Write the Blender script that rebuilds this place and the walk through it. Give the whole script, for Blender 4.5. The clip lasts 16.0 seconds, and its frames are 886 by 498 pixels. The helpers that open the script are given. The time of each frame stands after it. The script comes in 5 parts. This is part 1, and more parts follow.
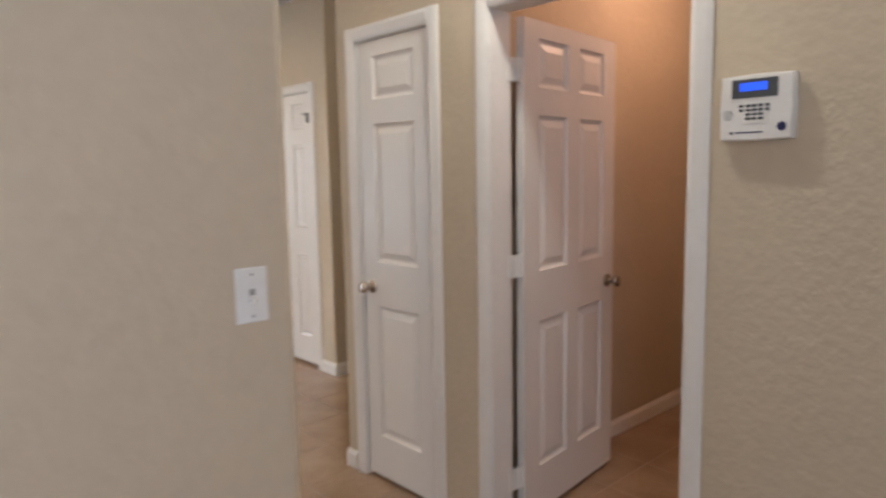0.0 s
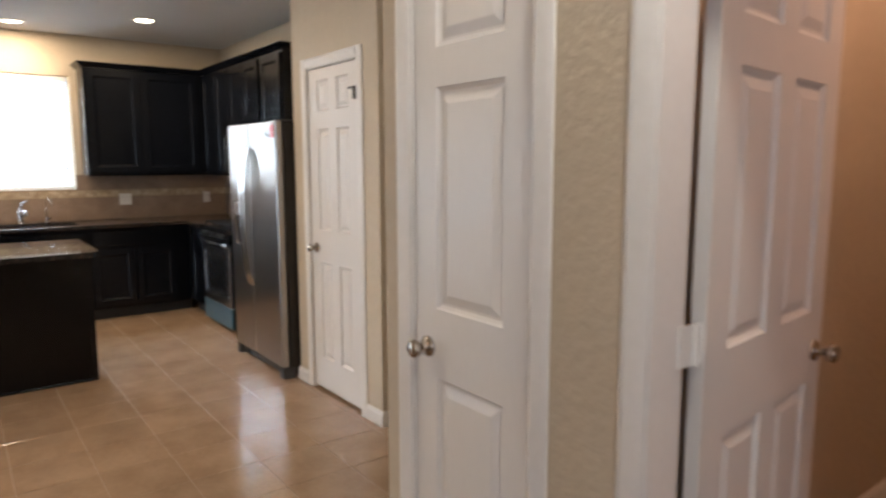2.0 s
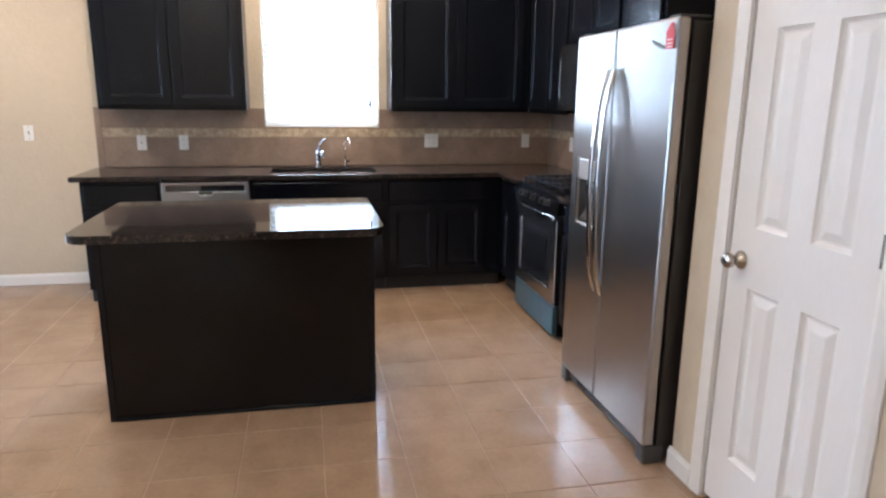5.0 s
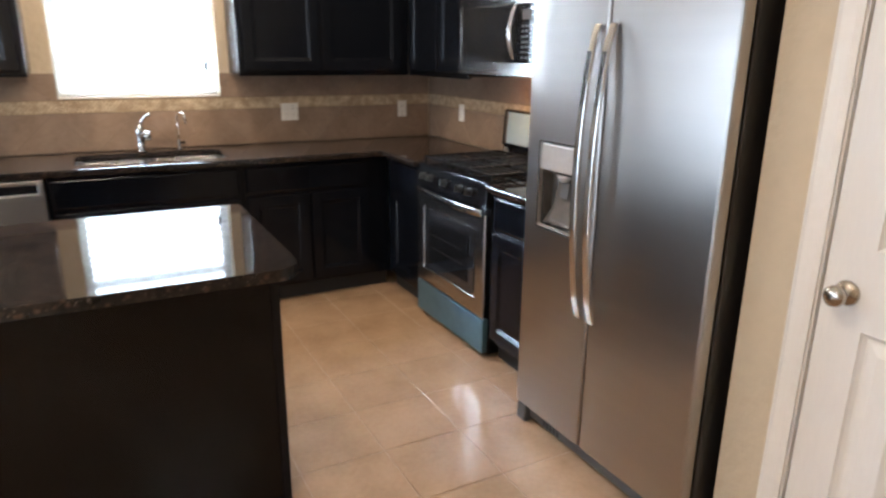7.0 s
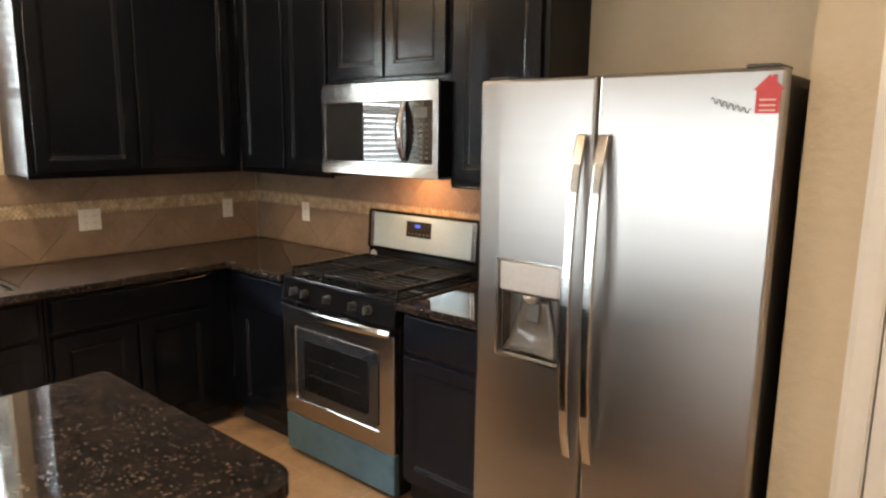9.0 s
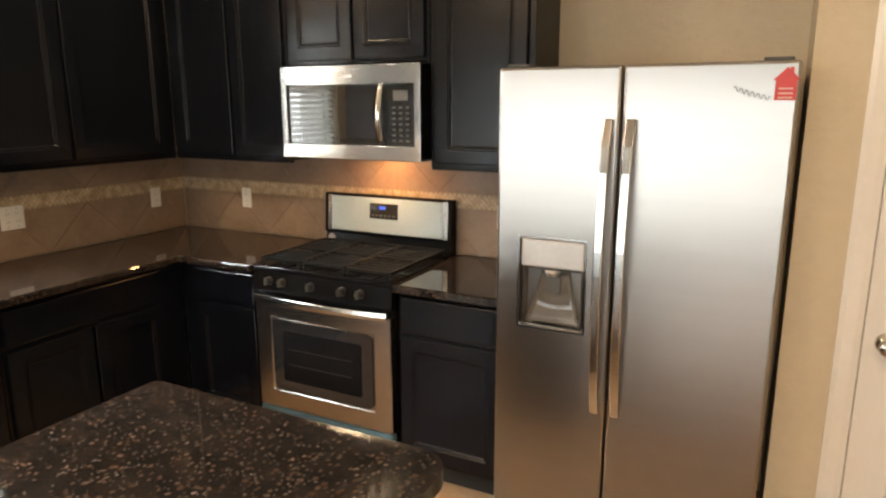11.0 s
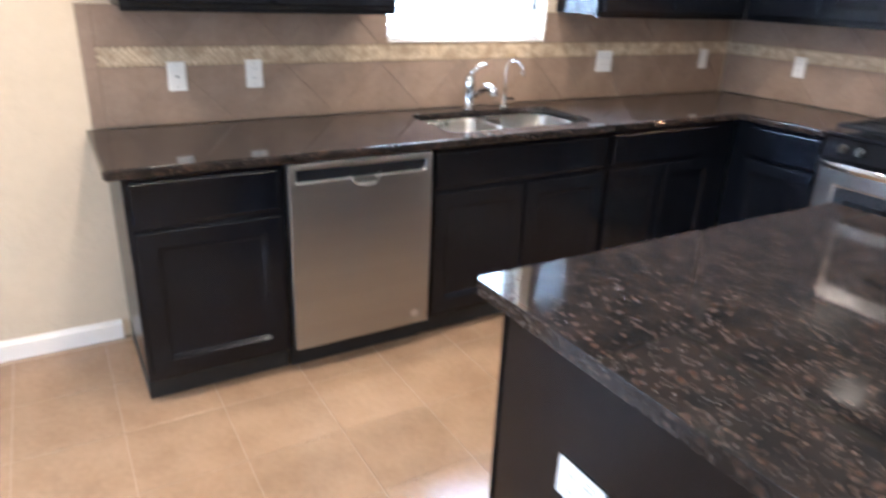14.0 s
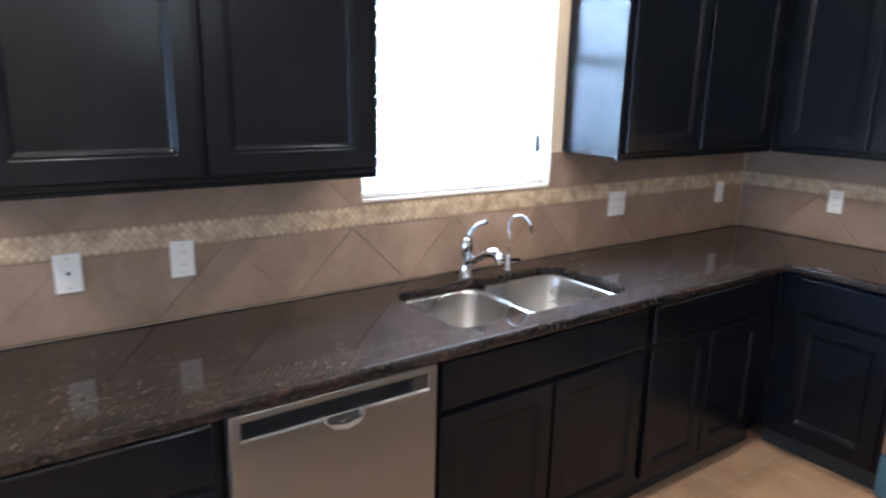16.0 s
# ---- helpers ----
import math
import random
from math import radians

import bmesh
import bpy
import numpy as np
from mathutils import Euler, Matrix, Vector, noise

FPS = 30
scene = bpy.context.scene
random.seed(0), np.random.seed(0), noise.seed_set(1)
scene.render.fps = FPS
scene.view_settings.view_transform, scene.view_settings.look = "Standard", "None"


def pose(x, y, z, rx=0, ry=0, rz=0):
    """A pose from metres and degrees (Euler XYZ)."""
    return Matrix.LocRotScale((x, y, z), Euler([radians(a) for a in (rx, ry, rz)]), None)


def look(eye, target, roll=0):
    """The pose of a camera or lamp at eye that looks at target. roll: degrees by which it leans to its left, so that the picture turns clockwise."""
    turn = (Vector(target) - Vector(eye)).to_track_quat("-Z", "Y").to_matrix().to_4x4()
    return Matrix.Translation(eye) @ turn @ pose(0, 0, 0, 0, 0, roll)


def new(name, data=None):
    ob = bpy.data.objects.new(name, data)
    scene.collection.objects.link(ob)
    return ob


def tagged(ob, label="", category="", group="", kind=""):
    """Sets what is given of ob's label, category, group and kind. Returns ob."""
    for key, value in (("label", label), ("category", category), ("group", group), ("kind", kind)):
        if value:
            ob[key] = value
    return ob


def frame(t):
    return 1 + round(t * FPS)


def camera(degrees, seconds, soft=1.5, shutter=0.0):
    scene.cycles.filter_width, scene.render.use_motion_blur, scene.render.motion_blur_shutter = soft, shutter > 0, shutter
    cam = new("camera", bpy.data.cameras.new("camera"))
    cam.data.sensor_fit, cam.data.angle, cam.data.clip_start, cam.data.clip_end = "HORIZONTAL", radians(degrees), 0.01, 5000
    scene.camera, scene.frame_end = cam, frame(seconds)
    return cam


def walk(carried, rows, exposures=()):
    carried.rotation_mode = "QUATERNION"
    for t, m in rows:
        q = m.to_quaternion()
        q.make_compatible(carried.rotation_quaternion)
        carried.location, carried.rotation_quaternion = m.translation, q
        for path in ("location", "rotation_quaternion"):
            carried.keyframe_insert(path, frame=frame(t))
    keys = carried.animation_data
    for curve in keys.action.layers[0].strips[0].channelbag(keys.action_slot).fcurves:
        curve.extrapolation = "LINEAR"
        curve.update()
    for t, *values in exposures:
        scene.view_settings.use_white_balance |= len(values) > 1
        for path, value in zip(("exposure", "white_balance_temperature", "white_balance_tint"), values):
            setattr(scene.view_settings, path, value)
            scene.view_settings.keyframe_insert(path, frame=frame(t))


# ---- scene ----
cam = camera(67.7, 16.0, soft=2.3, shutter=0.4)
PATH = [
    (0, (0.923, 0.326, 1.482), (-0.539, 1.671, 1.246), -1.0),
    (0.5, (0.701, 0.49, 1.472), (-0.526, 2.051, 1.235), -1.3),
    (1, (0.51, 0.659, 1.487), (-0.707, 2.231, 1.269), -0.9),
    (1.5, (0.255, 0.871, 1.472), (-1.14, 2.287, 1.247), -0.4),
    (2, (-0.008, 1.043, 1.487), (-1.593, 2.235, 1.228), -0.1),
    (2.5, (-0.253, 1.237, 1.493), (-2.028, 2.097, 1.16), 0.6),
    (3, (-0.485, 1.351, 1.493), (-2.358, 1.933, 1.105), 0.9),
    (3.5, (-0.848, 1.425, 1.483), (-2.746, 1.892, 1.062), 1.1),
    (4, (-1.243, 1.497, 1.472), (-3.157, 1.882, 1.037), 0.8),
    (6.5, (-2.777, 1.474, 1.485), (-4.587, 2.095, 0.904), 0.2),
    (7, (-2.996, 1.329, 1.504), (-4.688, 2.231, 0.937), 0.6),
    (7.5, (-3.197, 1.294, 1.515), (-4.796, 2.376, 0.992), 0.6),
    (8, (-3.406, 1.234, 1.556), (-4.905, 2.485, 1.123), 1.2),
    (8.5, (-3.575, 1.173, 1.574), (-4.958, 2.57, 1.207), 1.4),
    (9, (-3.78, 1.057, 1.599), (-5.042, 2.569, 1.253), 0.7),
    (11.5, (-4.241, 0.513, 1.644), (-5.075, 2.271, 1.18), 0.3),
    (12, (-4.098, 0.292, 1.59), (-4.976, 1.983, 0.984), 2.0),
    (12.5, (-4.052, 0.097, 1.543), (-5.095, 1.627, 0.788), 3.4),
    (13, (-4.112, -0.025, 1.531), (-5.312, 1.325, 0.672), 2.4),
    (13.5, (-4.376, -0.204, 1.488), (-5.683, 1.036, 0.619), 3.0),
    (14, (-4.626, -0.202, 1.491), (-6.213, 0.759, 0.745), 2.4),
    (14.5, (-4.831, -0.168, 1.58), (-6.585, 0.634, 1.051), 2.4),
    (15, (-5.056, -0.138, 1.596), (-6.839, 0.658, 1.163), 2.4),
    (15.5, (-5.281, -0.032, 1.583), (-7.016, 0.869, 1.165), 1.2),
    (16, (-5.433, 0.088, 1.627), (-7.02, 1.21, 1.157), 1.2),
]
EXPOSURES = [(0, 0.0, 5600, 10), (2.5, 0.02, 5650, 10), (3, 0.0, 5550, 10), (3.5, 0.14, 5200, 10), (4, 0.24, 4900, 10), (6.5, 0.48, 5300, 10), (8, 0.34, 6000, 10), (9, 0.28, 6600, 10),
             (11.5, 0.34, 7000, 10), (12.5, 0.56, 6500, 10), (13.5, 1.06, 5200, 10), (14, 1.14, 4850, 10), (14.5, 0.67, 5050, 10), (15.5, 0.48, 4850, 10), (16, 0.72, 4700, 10)]
walk(cam, [(t, look(eye, target, roll)) for t, eye, target, roll in PATH], EXPOSURES)

# ---- plan (metres): sink wall at x = XS, range wall at y = YR ----
XS, YR, CEIL = -7.5, 3.6, 2.73
YP, PX0, PX1 = 2.93, -4.165, -3.085      # pantry front and its two corners
YN, CX0 = 2.15, -1.78                   # closet front and its corner
SX, SY = -0.32, 1.037                    # free end of the entry wall
BX0, BX1, BY = -2.50, -1.43, 1.024      # wall block beside the passage
DY = -4.2                                # far wall of the dining area
CT = 0.914                               # counter height

# ---- world, sun, large lights ----
world = bpy.data.worlds.new("sky")
scene.world = world
world.use_nodes = True
sky = world.node_tree.nodes.new("ShaderNodeTexSky")
sky.sky_type, sky.sun_disc, sky.sun_elevation, sky.sun_rotation = "NISHITA", False, radians(50), radians(200)
world.node_tree.nodes["Background"].inputs[1].default_value = 0.1
world.node_tree.links.new(sky.outputs[0], world.node_tree.nodes["Background"].inputs[0])


def lamp(name, kind, where, target, power, colour, size=0.1, size_y=None):
    data = bpy.data.lights.new(name, kind)
    data.energy, data.color = power, colour
    if kind == "AREA":
        data.size = size
        if size_y:
            data.shape, data.size_y = "RECTANGLE", size_y
        else:
            data.shape = "DISK"
    else:
        data.shadow_soft_size = size
    ob = new(name, data)
    ob.matrix_world = look(where, target)
    return ob


DAY, WARM = (0.80, 0.91, 1.0), (1.0, 0.73, 0.46)
lamp("patio_daylight", "AREA", (XS + 0.05, -2.6, 1.1), (0, -2.6, 1.0), 24, DAY, 2.4, 1.9)
lamp("dining_daylight", "AREA", (-5.2, DY + 0.06, 1.12), (-5.2, 2, 1.0), 19, DAY, 3.9, 1.9)
# The first two are known; the other four are added to brighten the room.
KNOWN_AND_ADDED_CANS = [(-7.1, 1.63), (-6.38, 2.56), (-6.4, 0.35), (-4.2, 1.25), (-3.3, 0.3), (-6.4, -0.85)]
for cx, cy in KNOWN_AND_ADDED_CANS:
    lamp("can_lamp", "AREA", (cx, cy, CEIL - 0.012), (cx, cy, 0), 20, WARM, 0.13)
lamp("hall_lamp", "POINT", (-0.34, 1.84, 2.65), (0, 0, 0), 37, (1.0, 0.88, 0.70), 0.05)
# Unseen area lamp added to brighten the entry wall; no opening behind it.
lamp("foyer_fill", "AREA", (2.25, -0.5, 1.5), (0, -0.2, 1.45), 47, (0.98, 0.97, 1.0), 1.2, 1.8)
lamp("side_room_lamp", "POINT", (-0.35, 3.5, 2.60), (0, 0, 0), 26, (1.0, 0.54, 0.31), 0.08)
# Added point lamp, not a seen fitting, to lift the hall's dark side wall.
lamp("pantry_hall_fill", "POINT", (-2.4, 4.3, 2.5), (0, 0, 0), 9, (1.0, 0.86, 0.68), 0.1)
lamp("side_hall_lamp", "POINT", (-1.0, -0.6, 2.4), (0, 0, 0), 9, (1.0, 0.66, 0.40), 0.1)
lamp("cooktop_lamp", "AREA", (-5.98, 3.42, 1.392), (-5.98, 3.5, 0.9), 2.6, (1.0, 0.5, 0.2), 0.07)

# ---- materials ----


def surface(name, a, b, rough=0.5, metal=0.0, scale=3.0, fine=60.0, bump=0.0, bump_scale=80.0, stretch=(1, 1, 1),
            contrast=1.0, spec=0.5, aniso=0.0, rough_var=0.08, vary=0.0, trans=0.0, world_space=False):
    """Colour from a to b over a broad noise, with fine grain, wandering gloss and relief."""
    m = bpy.data.materials.new(name)
    m.use_nodes = True
    n, l = m.node_tree.nodes, m.node_tree.links
    bsdf = n["Principled BSDF"]
    co = n.new("ShaderNodeTexCoord")
    mp = n.new("ShaderNodeMapping")
    mp.inputs["Scale"].default_value = stretch
    if world_space:
        geo = n.new("ShaderNodeNewGeometry")
        l.new(geo.outputs["Position"], mp.inputs[0])
    else:
        l.new(co.outputs["Object"], mp.inputs[0])
    broad, grain = n.new("ShaderNodeTexNoise"), n.new("ShaderNodeTexNoise")
    broad.inputs["Scale"].default_value, broad.inputs["Detail"].default_value = scale, 4
    grain.inputs["Scale"].default_value, grain.inputs["Detail"].default_value = fine, 3
    for t in (broad, grain):
        l.new(mp.outputs[0], t.inputs["Vector"])
    add = n.new("ShaderNodeMath")
    add.operation = "MULTIPLY_ADD"
    add.inputs[1].default_value = 0.45
    l.new(grain.outputs["Fac"], add.inputs[0])
    l.new(broad.outputs["Fac"], add.inputs[2])
    ramp = n.new("ShaderNodeValToRGB")
    mid, half = 0.72, 0.22 / contrast
    ramp.color_ramp.elements[0].position, ramp.color_ramp.elements[1].position = mid - half, min(1, mid + half)
    ramp.color_ramp.elements[0].color, ramp.color_ramp.elements[1].color = (*a, 1), (*b, 1)
    l.new(add.outputs[0], ramp.inputs[0])
    out = ramp.outputs[0]
    if vary:
        info, hsv, mr = n.new("ShaderNodeObjectInfo"), n.new("ShaderNodeHueSaturation"), n.new("ShaderNodeMapRange")
        mr.inputs[3].default_value, mr.inputs[4].default_value = 1 - vary, 1 + vary
        l.new(info.outputs["Random"], mr.inputs[0])
        l.new(mr.outputs[0], hsv.inputs["Value"])
        l.new(out, hsv.inputs["Color"])
        out = hsv.outputs[0]
    l.new(out, bsdf.inputs["Base Color"])
    rr = n.new("ShaderNodeMapRange")
    rr.inputs[3].default_value, rr.inputs[4].default_value = max(0.02, rough - rough_var), min(1, rough + rough_var)
    l.new(broad.outputs["Fac"], rr.inputs[0])
    l.new(rr.outputs[0], bsdf.inputs["Roughness"])
    bsdf.inputs["Metallic"].default_value = metal
    bsdf.inputs["Specular IOR Level"].default_value = spec
    bsdf.inputs["Anisotropic"].default_value = aniso
    if bump:
        tex, bp = n.new("ShaderNodeTexNoise"), n.new("ShaderNodeBump")
        tex.inputs["Scale"].default_value, tex.inputs["Detail"].default_value = bump_scale, 2
        l.new(mp.outputs[0], tex.inputs["Vector"])
        bp.inputs["Strength"].default_value, bp.inputs["Distance"].default_value = bump, 0.004
        l.new(tex.outputs["Fac"], bp.inputs["Height"])
        l.new(bp.outputs[0], bsdf.inputs["Normal"])
    if trans:
        mix, tr = n.new("ShaderNodeMixShader"), n.new("ShaderNodeBsdfTranslucent")
        tr.inputs[0].default_value = (*b, 1)
        mix.inputs[0].default_value = trans
        l.new(bsdf.outputs[0], mix.inputs[1])
        l.new(tr.outputs[0], mix.inputs[2])
        l.new(mix.outputs[0], n["Material Output"].inputs[0])
    return m


def granite():
    m = bpy.data.materials.new("granite")
    m.use_nodes = True
    n, l = m.node_tree.nodes, m.node_tree.links
    bsdf = n["Principled BSDF"]
    geo = n.new("ShaderNodeNewGeometry")
    warp = n.new("ShaderNodeTexNoise")
    warp.inputs["Scale"].default_value = 9
    mixv = n.new("ShaderNodeVectorMath")
    mixv.operation = "MULTIPLY_ADD"
    mixv.inputs[1].default_value = (0.018, 0.018, 0.018)
    l.new(geo.outputs["Position"], warp.inputs["Vector"])
    l.new(warp.outputs["Color"], mixv.inputs[0])
    l.new(geo.outputs["Position"], mixv.inputs[2])

    def ranged(socket, lo, hi):
        r = n.new("ShaderNodeMapRange")
        r.inputs[1].default_value, r.inputs[2].default_value = lo, hi
        l.new(socket, r.inputs[0])
        return r.outputs[0]

    def noise_at(scale):
        t = n.new("ShaderNodeTexNoise")
        t.inputs["Scale"].default_value, t.inputs["Detail"].default_value = scale, 4
        l.new(mixv.outputs[0], t.inputs["Vector"])
        return t.outputs["Fac"]

    def times(a, b):
        t = n.new("ShaderNodeMath")
        t.operation = "MULTIPLY"
        l.new(a, t.inputs[0])
        l.new(b, t.inputs[1])
        return t.outputs[0]

    def blobs(scale, share, soft):
        """Rounded crystals: the cores of a share of the cells."""
        t = n.new("ShaderNodeTexVoronoi")
        t.inputs["Scale"].default_value = scale
        l.new(mixv.outputs[0], t.inputs["Vector"])
        sep = n.new("ShaderNodeSeparateColor")
        l.new(t.outputs["Color"], sep.inputs[0])
        core = n.new("ShaderNodeMapRange")
        core.inputs[1].default_value, core.inputs[2].default_value = 0.46, 0.46 - soft
        l.new(t.outputs["Distance"], core.inputs[0])
        return times(core.outputs[0], ranged(sep.outputs[0], share, share + 0.25))
    col = None
    prev = (0.0085, 0.0080, 0.0078, 1)
    for fac, colour in ((ranged(noise_at(14), 0.40, 0.66), (0.022, 0.017, 0.0145, 1)),
                        (times(blobs(42, 0.38, 0.30), ranged(noise_at(9), 0.32, 0.52)), (0.048, 0.029, 0.022, 1)),
                        (times(blobs(70, 0.45, 0.26), ranged(noise_at(13), 0.33, 0.54)), (0.068, 0.047, 0.037, 1)),
                        (times(blobs(120, 0.60, 0.28), ranged(noise_at(21), 0.38, 0.58)), (0.090, 0.076, 0.067, 1)),
                        (ranged(noise_at(75), 0.57, 0.74), (0.007, 0.007, 0.0075, 1))):
        mx = n.new("ShaderNodeMix")
        mx.data_type = "RGBA"
        l.new(fac, mx.inputs[0])
        if col is None:
            mx.inputs[6].default_value = prev
        else:
            l.new(col, mx.inputs[6])
        mx.inputs[7].default_value = colour
        col = mx.outputs[2]
    l.new(col, bsdf.inputs["Base Color"])
    bsdf.inputs["Roughness"].default_value = 0.045
    bsdf.inputs["IOR"].default_value = 1.36
    return m


def glow(name, colour, strength):
    m = bpy.data.materials.new(name)
    m.use_nodes = True
    b = m.node_tree.nodes["Principled BSDF"]
    b.inputs["Base Color"].default_value = (*colour, 1)
    b.inputs["Emission Color"].default_value = (*colour, 1)
    b.inputs["Emission Strength"].default_value = strength
    return m


def glass(name, colour, rough=0.02):
    m = bpy.data.materials.new(name)
    m.use_nodes = True
    b = m.node_tree.nodes["Principled BSDF"]
    b.inputs["Base Color"].default_value = (*colour, 1)
    b.inputs["Roughness"].default_value = rough
    b.inputs["Transmission Weight"].default_value = 1.0
    b.inputs["IOR"].default_value = 1.45
    return m


WALL = surface("wall_paint", (0.49, 0.41, 0.295), (0.58, 0.49, 0.36), 0.72, scale=1.3, fine=25, bump=0.85, bump_scale=34, contrast=0.6, world_space=True)
CEILING = surface("ceiling_paint", (0.66, 0.66, 0.64), (0.74, 0.74, 0.72), 0.85, scale=1.2, bump=0.4, bump_scale=50, contrast=0.6, world_space=True)
TRIM = surface("white_trim_paint", (0.72, 0.69, 0.64), (0.80, 0.77, 0.73), 0.38, scale=2, fine=40, bump=0.06, bump_scale=60, contrast=0.6)
DOOR = surface("door_paint", (0.70, 0.67, 0.63), (0.77, 0.74, 0.70), 0.36, scale=1.6, fine=90, bump=0.10, bump_scale=120, stretch=(1, 1, 0.2), contrast=0.6)
# Blue in the next two colours stands in for veiling glare over black-brown wood.
ESPRESSO = surface("espresso_wood_glare_tint", (0.0030, 0.0039, 0.0063), (0.0039, 0.0049, 0.0076), 0.23, scale=2.5, fine=40, stretch=(6, 6, 0.6), spec=0.23, rough_var=0.03)
ESPRESSO_BODY = surface("espresso_body_glare_tint", (0.0030, 0.0038, 0.0060), (0.0039, 0.0048, 0.0073), 0.24, scale=1.6, fine=35, stretch=(5, 5, 0.5), spec=0.24, rough_var=0.03)
ESPRESSO_PANEL = surface("espresso_panel", (0.0026, 0.0024, 0.0028), (0.0040, 0.0036, 0.0040), 0.22, scale=1.6, fine=35, bump=0.06, bump_scale=70, stretch=(5, 5, 0.5), spec=0.24)
TOE = surface("toe_kick_black", (0.006, 0.006, 0.006), (0.012, 0.011, 0.010), 0.6)
GRANITE = granite()
STEEL = surface("brushed_steel", (0.42, 0.40, 0.38), (0.50, 0.48, 0.46), 0.23, 1.0, scale=2, fine=260, bump=0.03, bump_scale=300, stretch=(0.05, 0.05, 4), aniso=0.4, rough_var=0.05, contrast=0.6)
STEEL_DOOR = surface("fridge_steel", (0.37, 0.345, 0.32), (0.435, 0.41, 0.385), 0.29, 1.0, scale=3.5, fine=24, stretch=(0.02, 0.02, 1), aniso=0.5, rough_var=0.025, contrast=0.4)
STEEL_MATT = surface("dishwasher_steel", (0.30, 0.30, 0.30), (0.36, 0.36, 0.355), 0.36, 1.0, scale=2, fine=260, bump=0.03, bump_scale=300, stretch=(0.05, 0.05, 4), aniso=0.4, rough_var=0.05, contrast=0.6)
STEEL_BRIGHT = surface("bright_steel", (0.66, 0.65, 0.63), (0.74, 0.73, 0.71), 0.16, 1.0, scale=3, fine=200, stretch=(0.2, 0.2, 3), rough_var=0.04)
CHROME = surface("chrome", (0.72, 0.73, 0.75), (0.80, 0.81, 0.83), 0.06, 1.0, rough_var=0.03)
NICKEL = surface("satin_nickel", (0.42, 0.37, 0.31), (0.52, 0.46, 0.40), 0.2, 1.0, rough_var=0.05)
SINK_STEEL = surface("sink_steel", (0.38, 0.36, 0.33), (0.48, 0.46, 0.43), 0.28, 1.0, scale=5, fine=150, rough_var=0.08)
BLACK = surface("black_enamel", (0.004, 0.004, 0.0045), (0.008, 0.008, 0.0085), 0.07, scale=4, fine=70, spec=0.08)
IRON = surface("cast_iron", (0.004, 0.004, 0.0042), (0.009, 0.009, 0.0092), 0.48, spec=0.18, scale=15, fine=200, bump=0.3, bump_scale=300)
DARK_GLASS = surface("dark_glass", (0.010, 0.011, 0.012), (0.020, 0.020, 0.021), 0.03, scale=2, rough_var=0.01, spec=0.9)
FRIDGE_SIDE = surface("dark_grey_sheet", (0.018, 0.017, 0.017), (0.030, 0.028, 0.027), 0.4, scale=3, fine=200, bump=0.2, bump_scale=250)
GRILLE = surface("grey_plastic", (0.055, 0.058, 0.060), (0.085, 0.088, 0.09), 0.5, scale=6)
DISPENSER = surface("glossy_grey_dispenser_plastic", (0.115, 0.108, 0.10), (0.15, 0.14, 0.13), 0.12, scale=8, spec=0.6)
NICHE = surface("dark_niche_plastic", (0.045, 0.042, 0.040), (0.065, 0.06, 0.056), 0.25, scale=8)
FASCIA_BLUE = surface("pale_blue_fascia", (0.42, 0.55, 0.60), (0.50, 0.63, 0.68), 0.22, 0.35, scale=4, fine=60, bump=0.03, bump_scale=20)
KNOB_GRIP = surface("grey_green_knob_grip", (0.026, 0.027, 0.022), (0.042, 0.043, 0.036), 0.35, scale=10)
SILVER_PLASTIC = surface("silver_plastic", (0.45, 0.43, 0.41), (0.54, 0.52, 0.50), 0.35, 0.5, scale=5)
BLUE_FILM = surface("blue_protective_film", (0.050, 0.105, 0.145), (0.075, 0.145, 0.185), 0.32, 0.25, scale=5, fine=20, bump=0.12, bump_scale=12)
PLATE = surface("white_plastic", (0.72, 0.70, 0.66), (0.80, 0.78, 0.74), 0.3, scale=6)
RECESS = surface("shaded_plastic_recess", (0.30, 0.28, 0.25), (0.36, 0.34, 0.31), 0.5, scale=6)
SLOT = surface("dark_slot", (0.03, 0.03, 0.03), (0.018, 0.018, 0.018), 0.6)
TILE_FLOOR = surface("floor_tile", (0.25, 0.162, 0.096), (0.32, 0.215, 0.132), 0.15, scale=5, fine=45, bump=0.05, bump_scale=30, vary=0.045, world_space=True, rough_var=0.06)
GROUT = surface("floor_grout", (0.262, 0.176, 0.108), (0.318, 0.222, 0.140), 0.5, scale=10, bump=0.2, bump_scale=200, world_space=True)
TILE_WALL = surface("backsplash_tile", (0.215, 0.150, 0.104), (0.300, 0.215, 0.154), 0.42, scale=6, fine=40, bump=0.12, bump_scale=60, vary=0.05, world_space=True)
GROUT_WALL = surface("backsplash_grout", (0.165, 0.118, 0.083), (0.215, 0.158, 0.114), 0.85, scale=12, world_space=True)
MOSAIC = surface("travertine_mosaic", (0.33, 0.24, 0.15), (0.60, 0.49, 0.34), 0.5, scale=22, fine=90, contrast=1.3, bump=0.3, bump_scale=90, world_space=True)
MOSAIC_BED = surface("mosaic_bed", (0.25, 0.185, 0.12), (0.36, 0.275, 0.18), 0.7, scale=20, fine=120, world_space=True)
KNOB_BLACK = surface("satin_black", (0.012, 0.012, 0.012), (0.022, 0.021, 0.020), 0.3, spec=0.4)
SLAT = surface("white_blind_slat", (0.80, 0.80, 0.79), (0.88, 0.88, 0.87), 0.4, trans=0.55)
VINYL = surface("white_vinyl", (0.72, 0.72, 0.70), (0.80, 0.80, 0.78), 0.4)
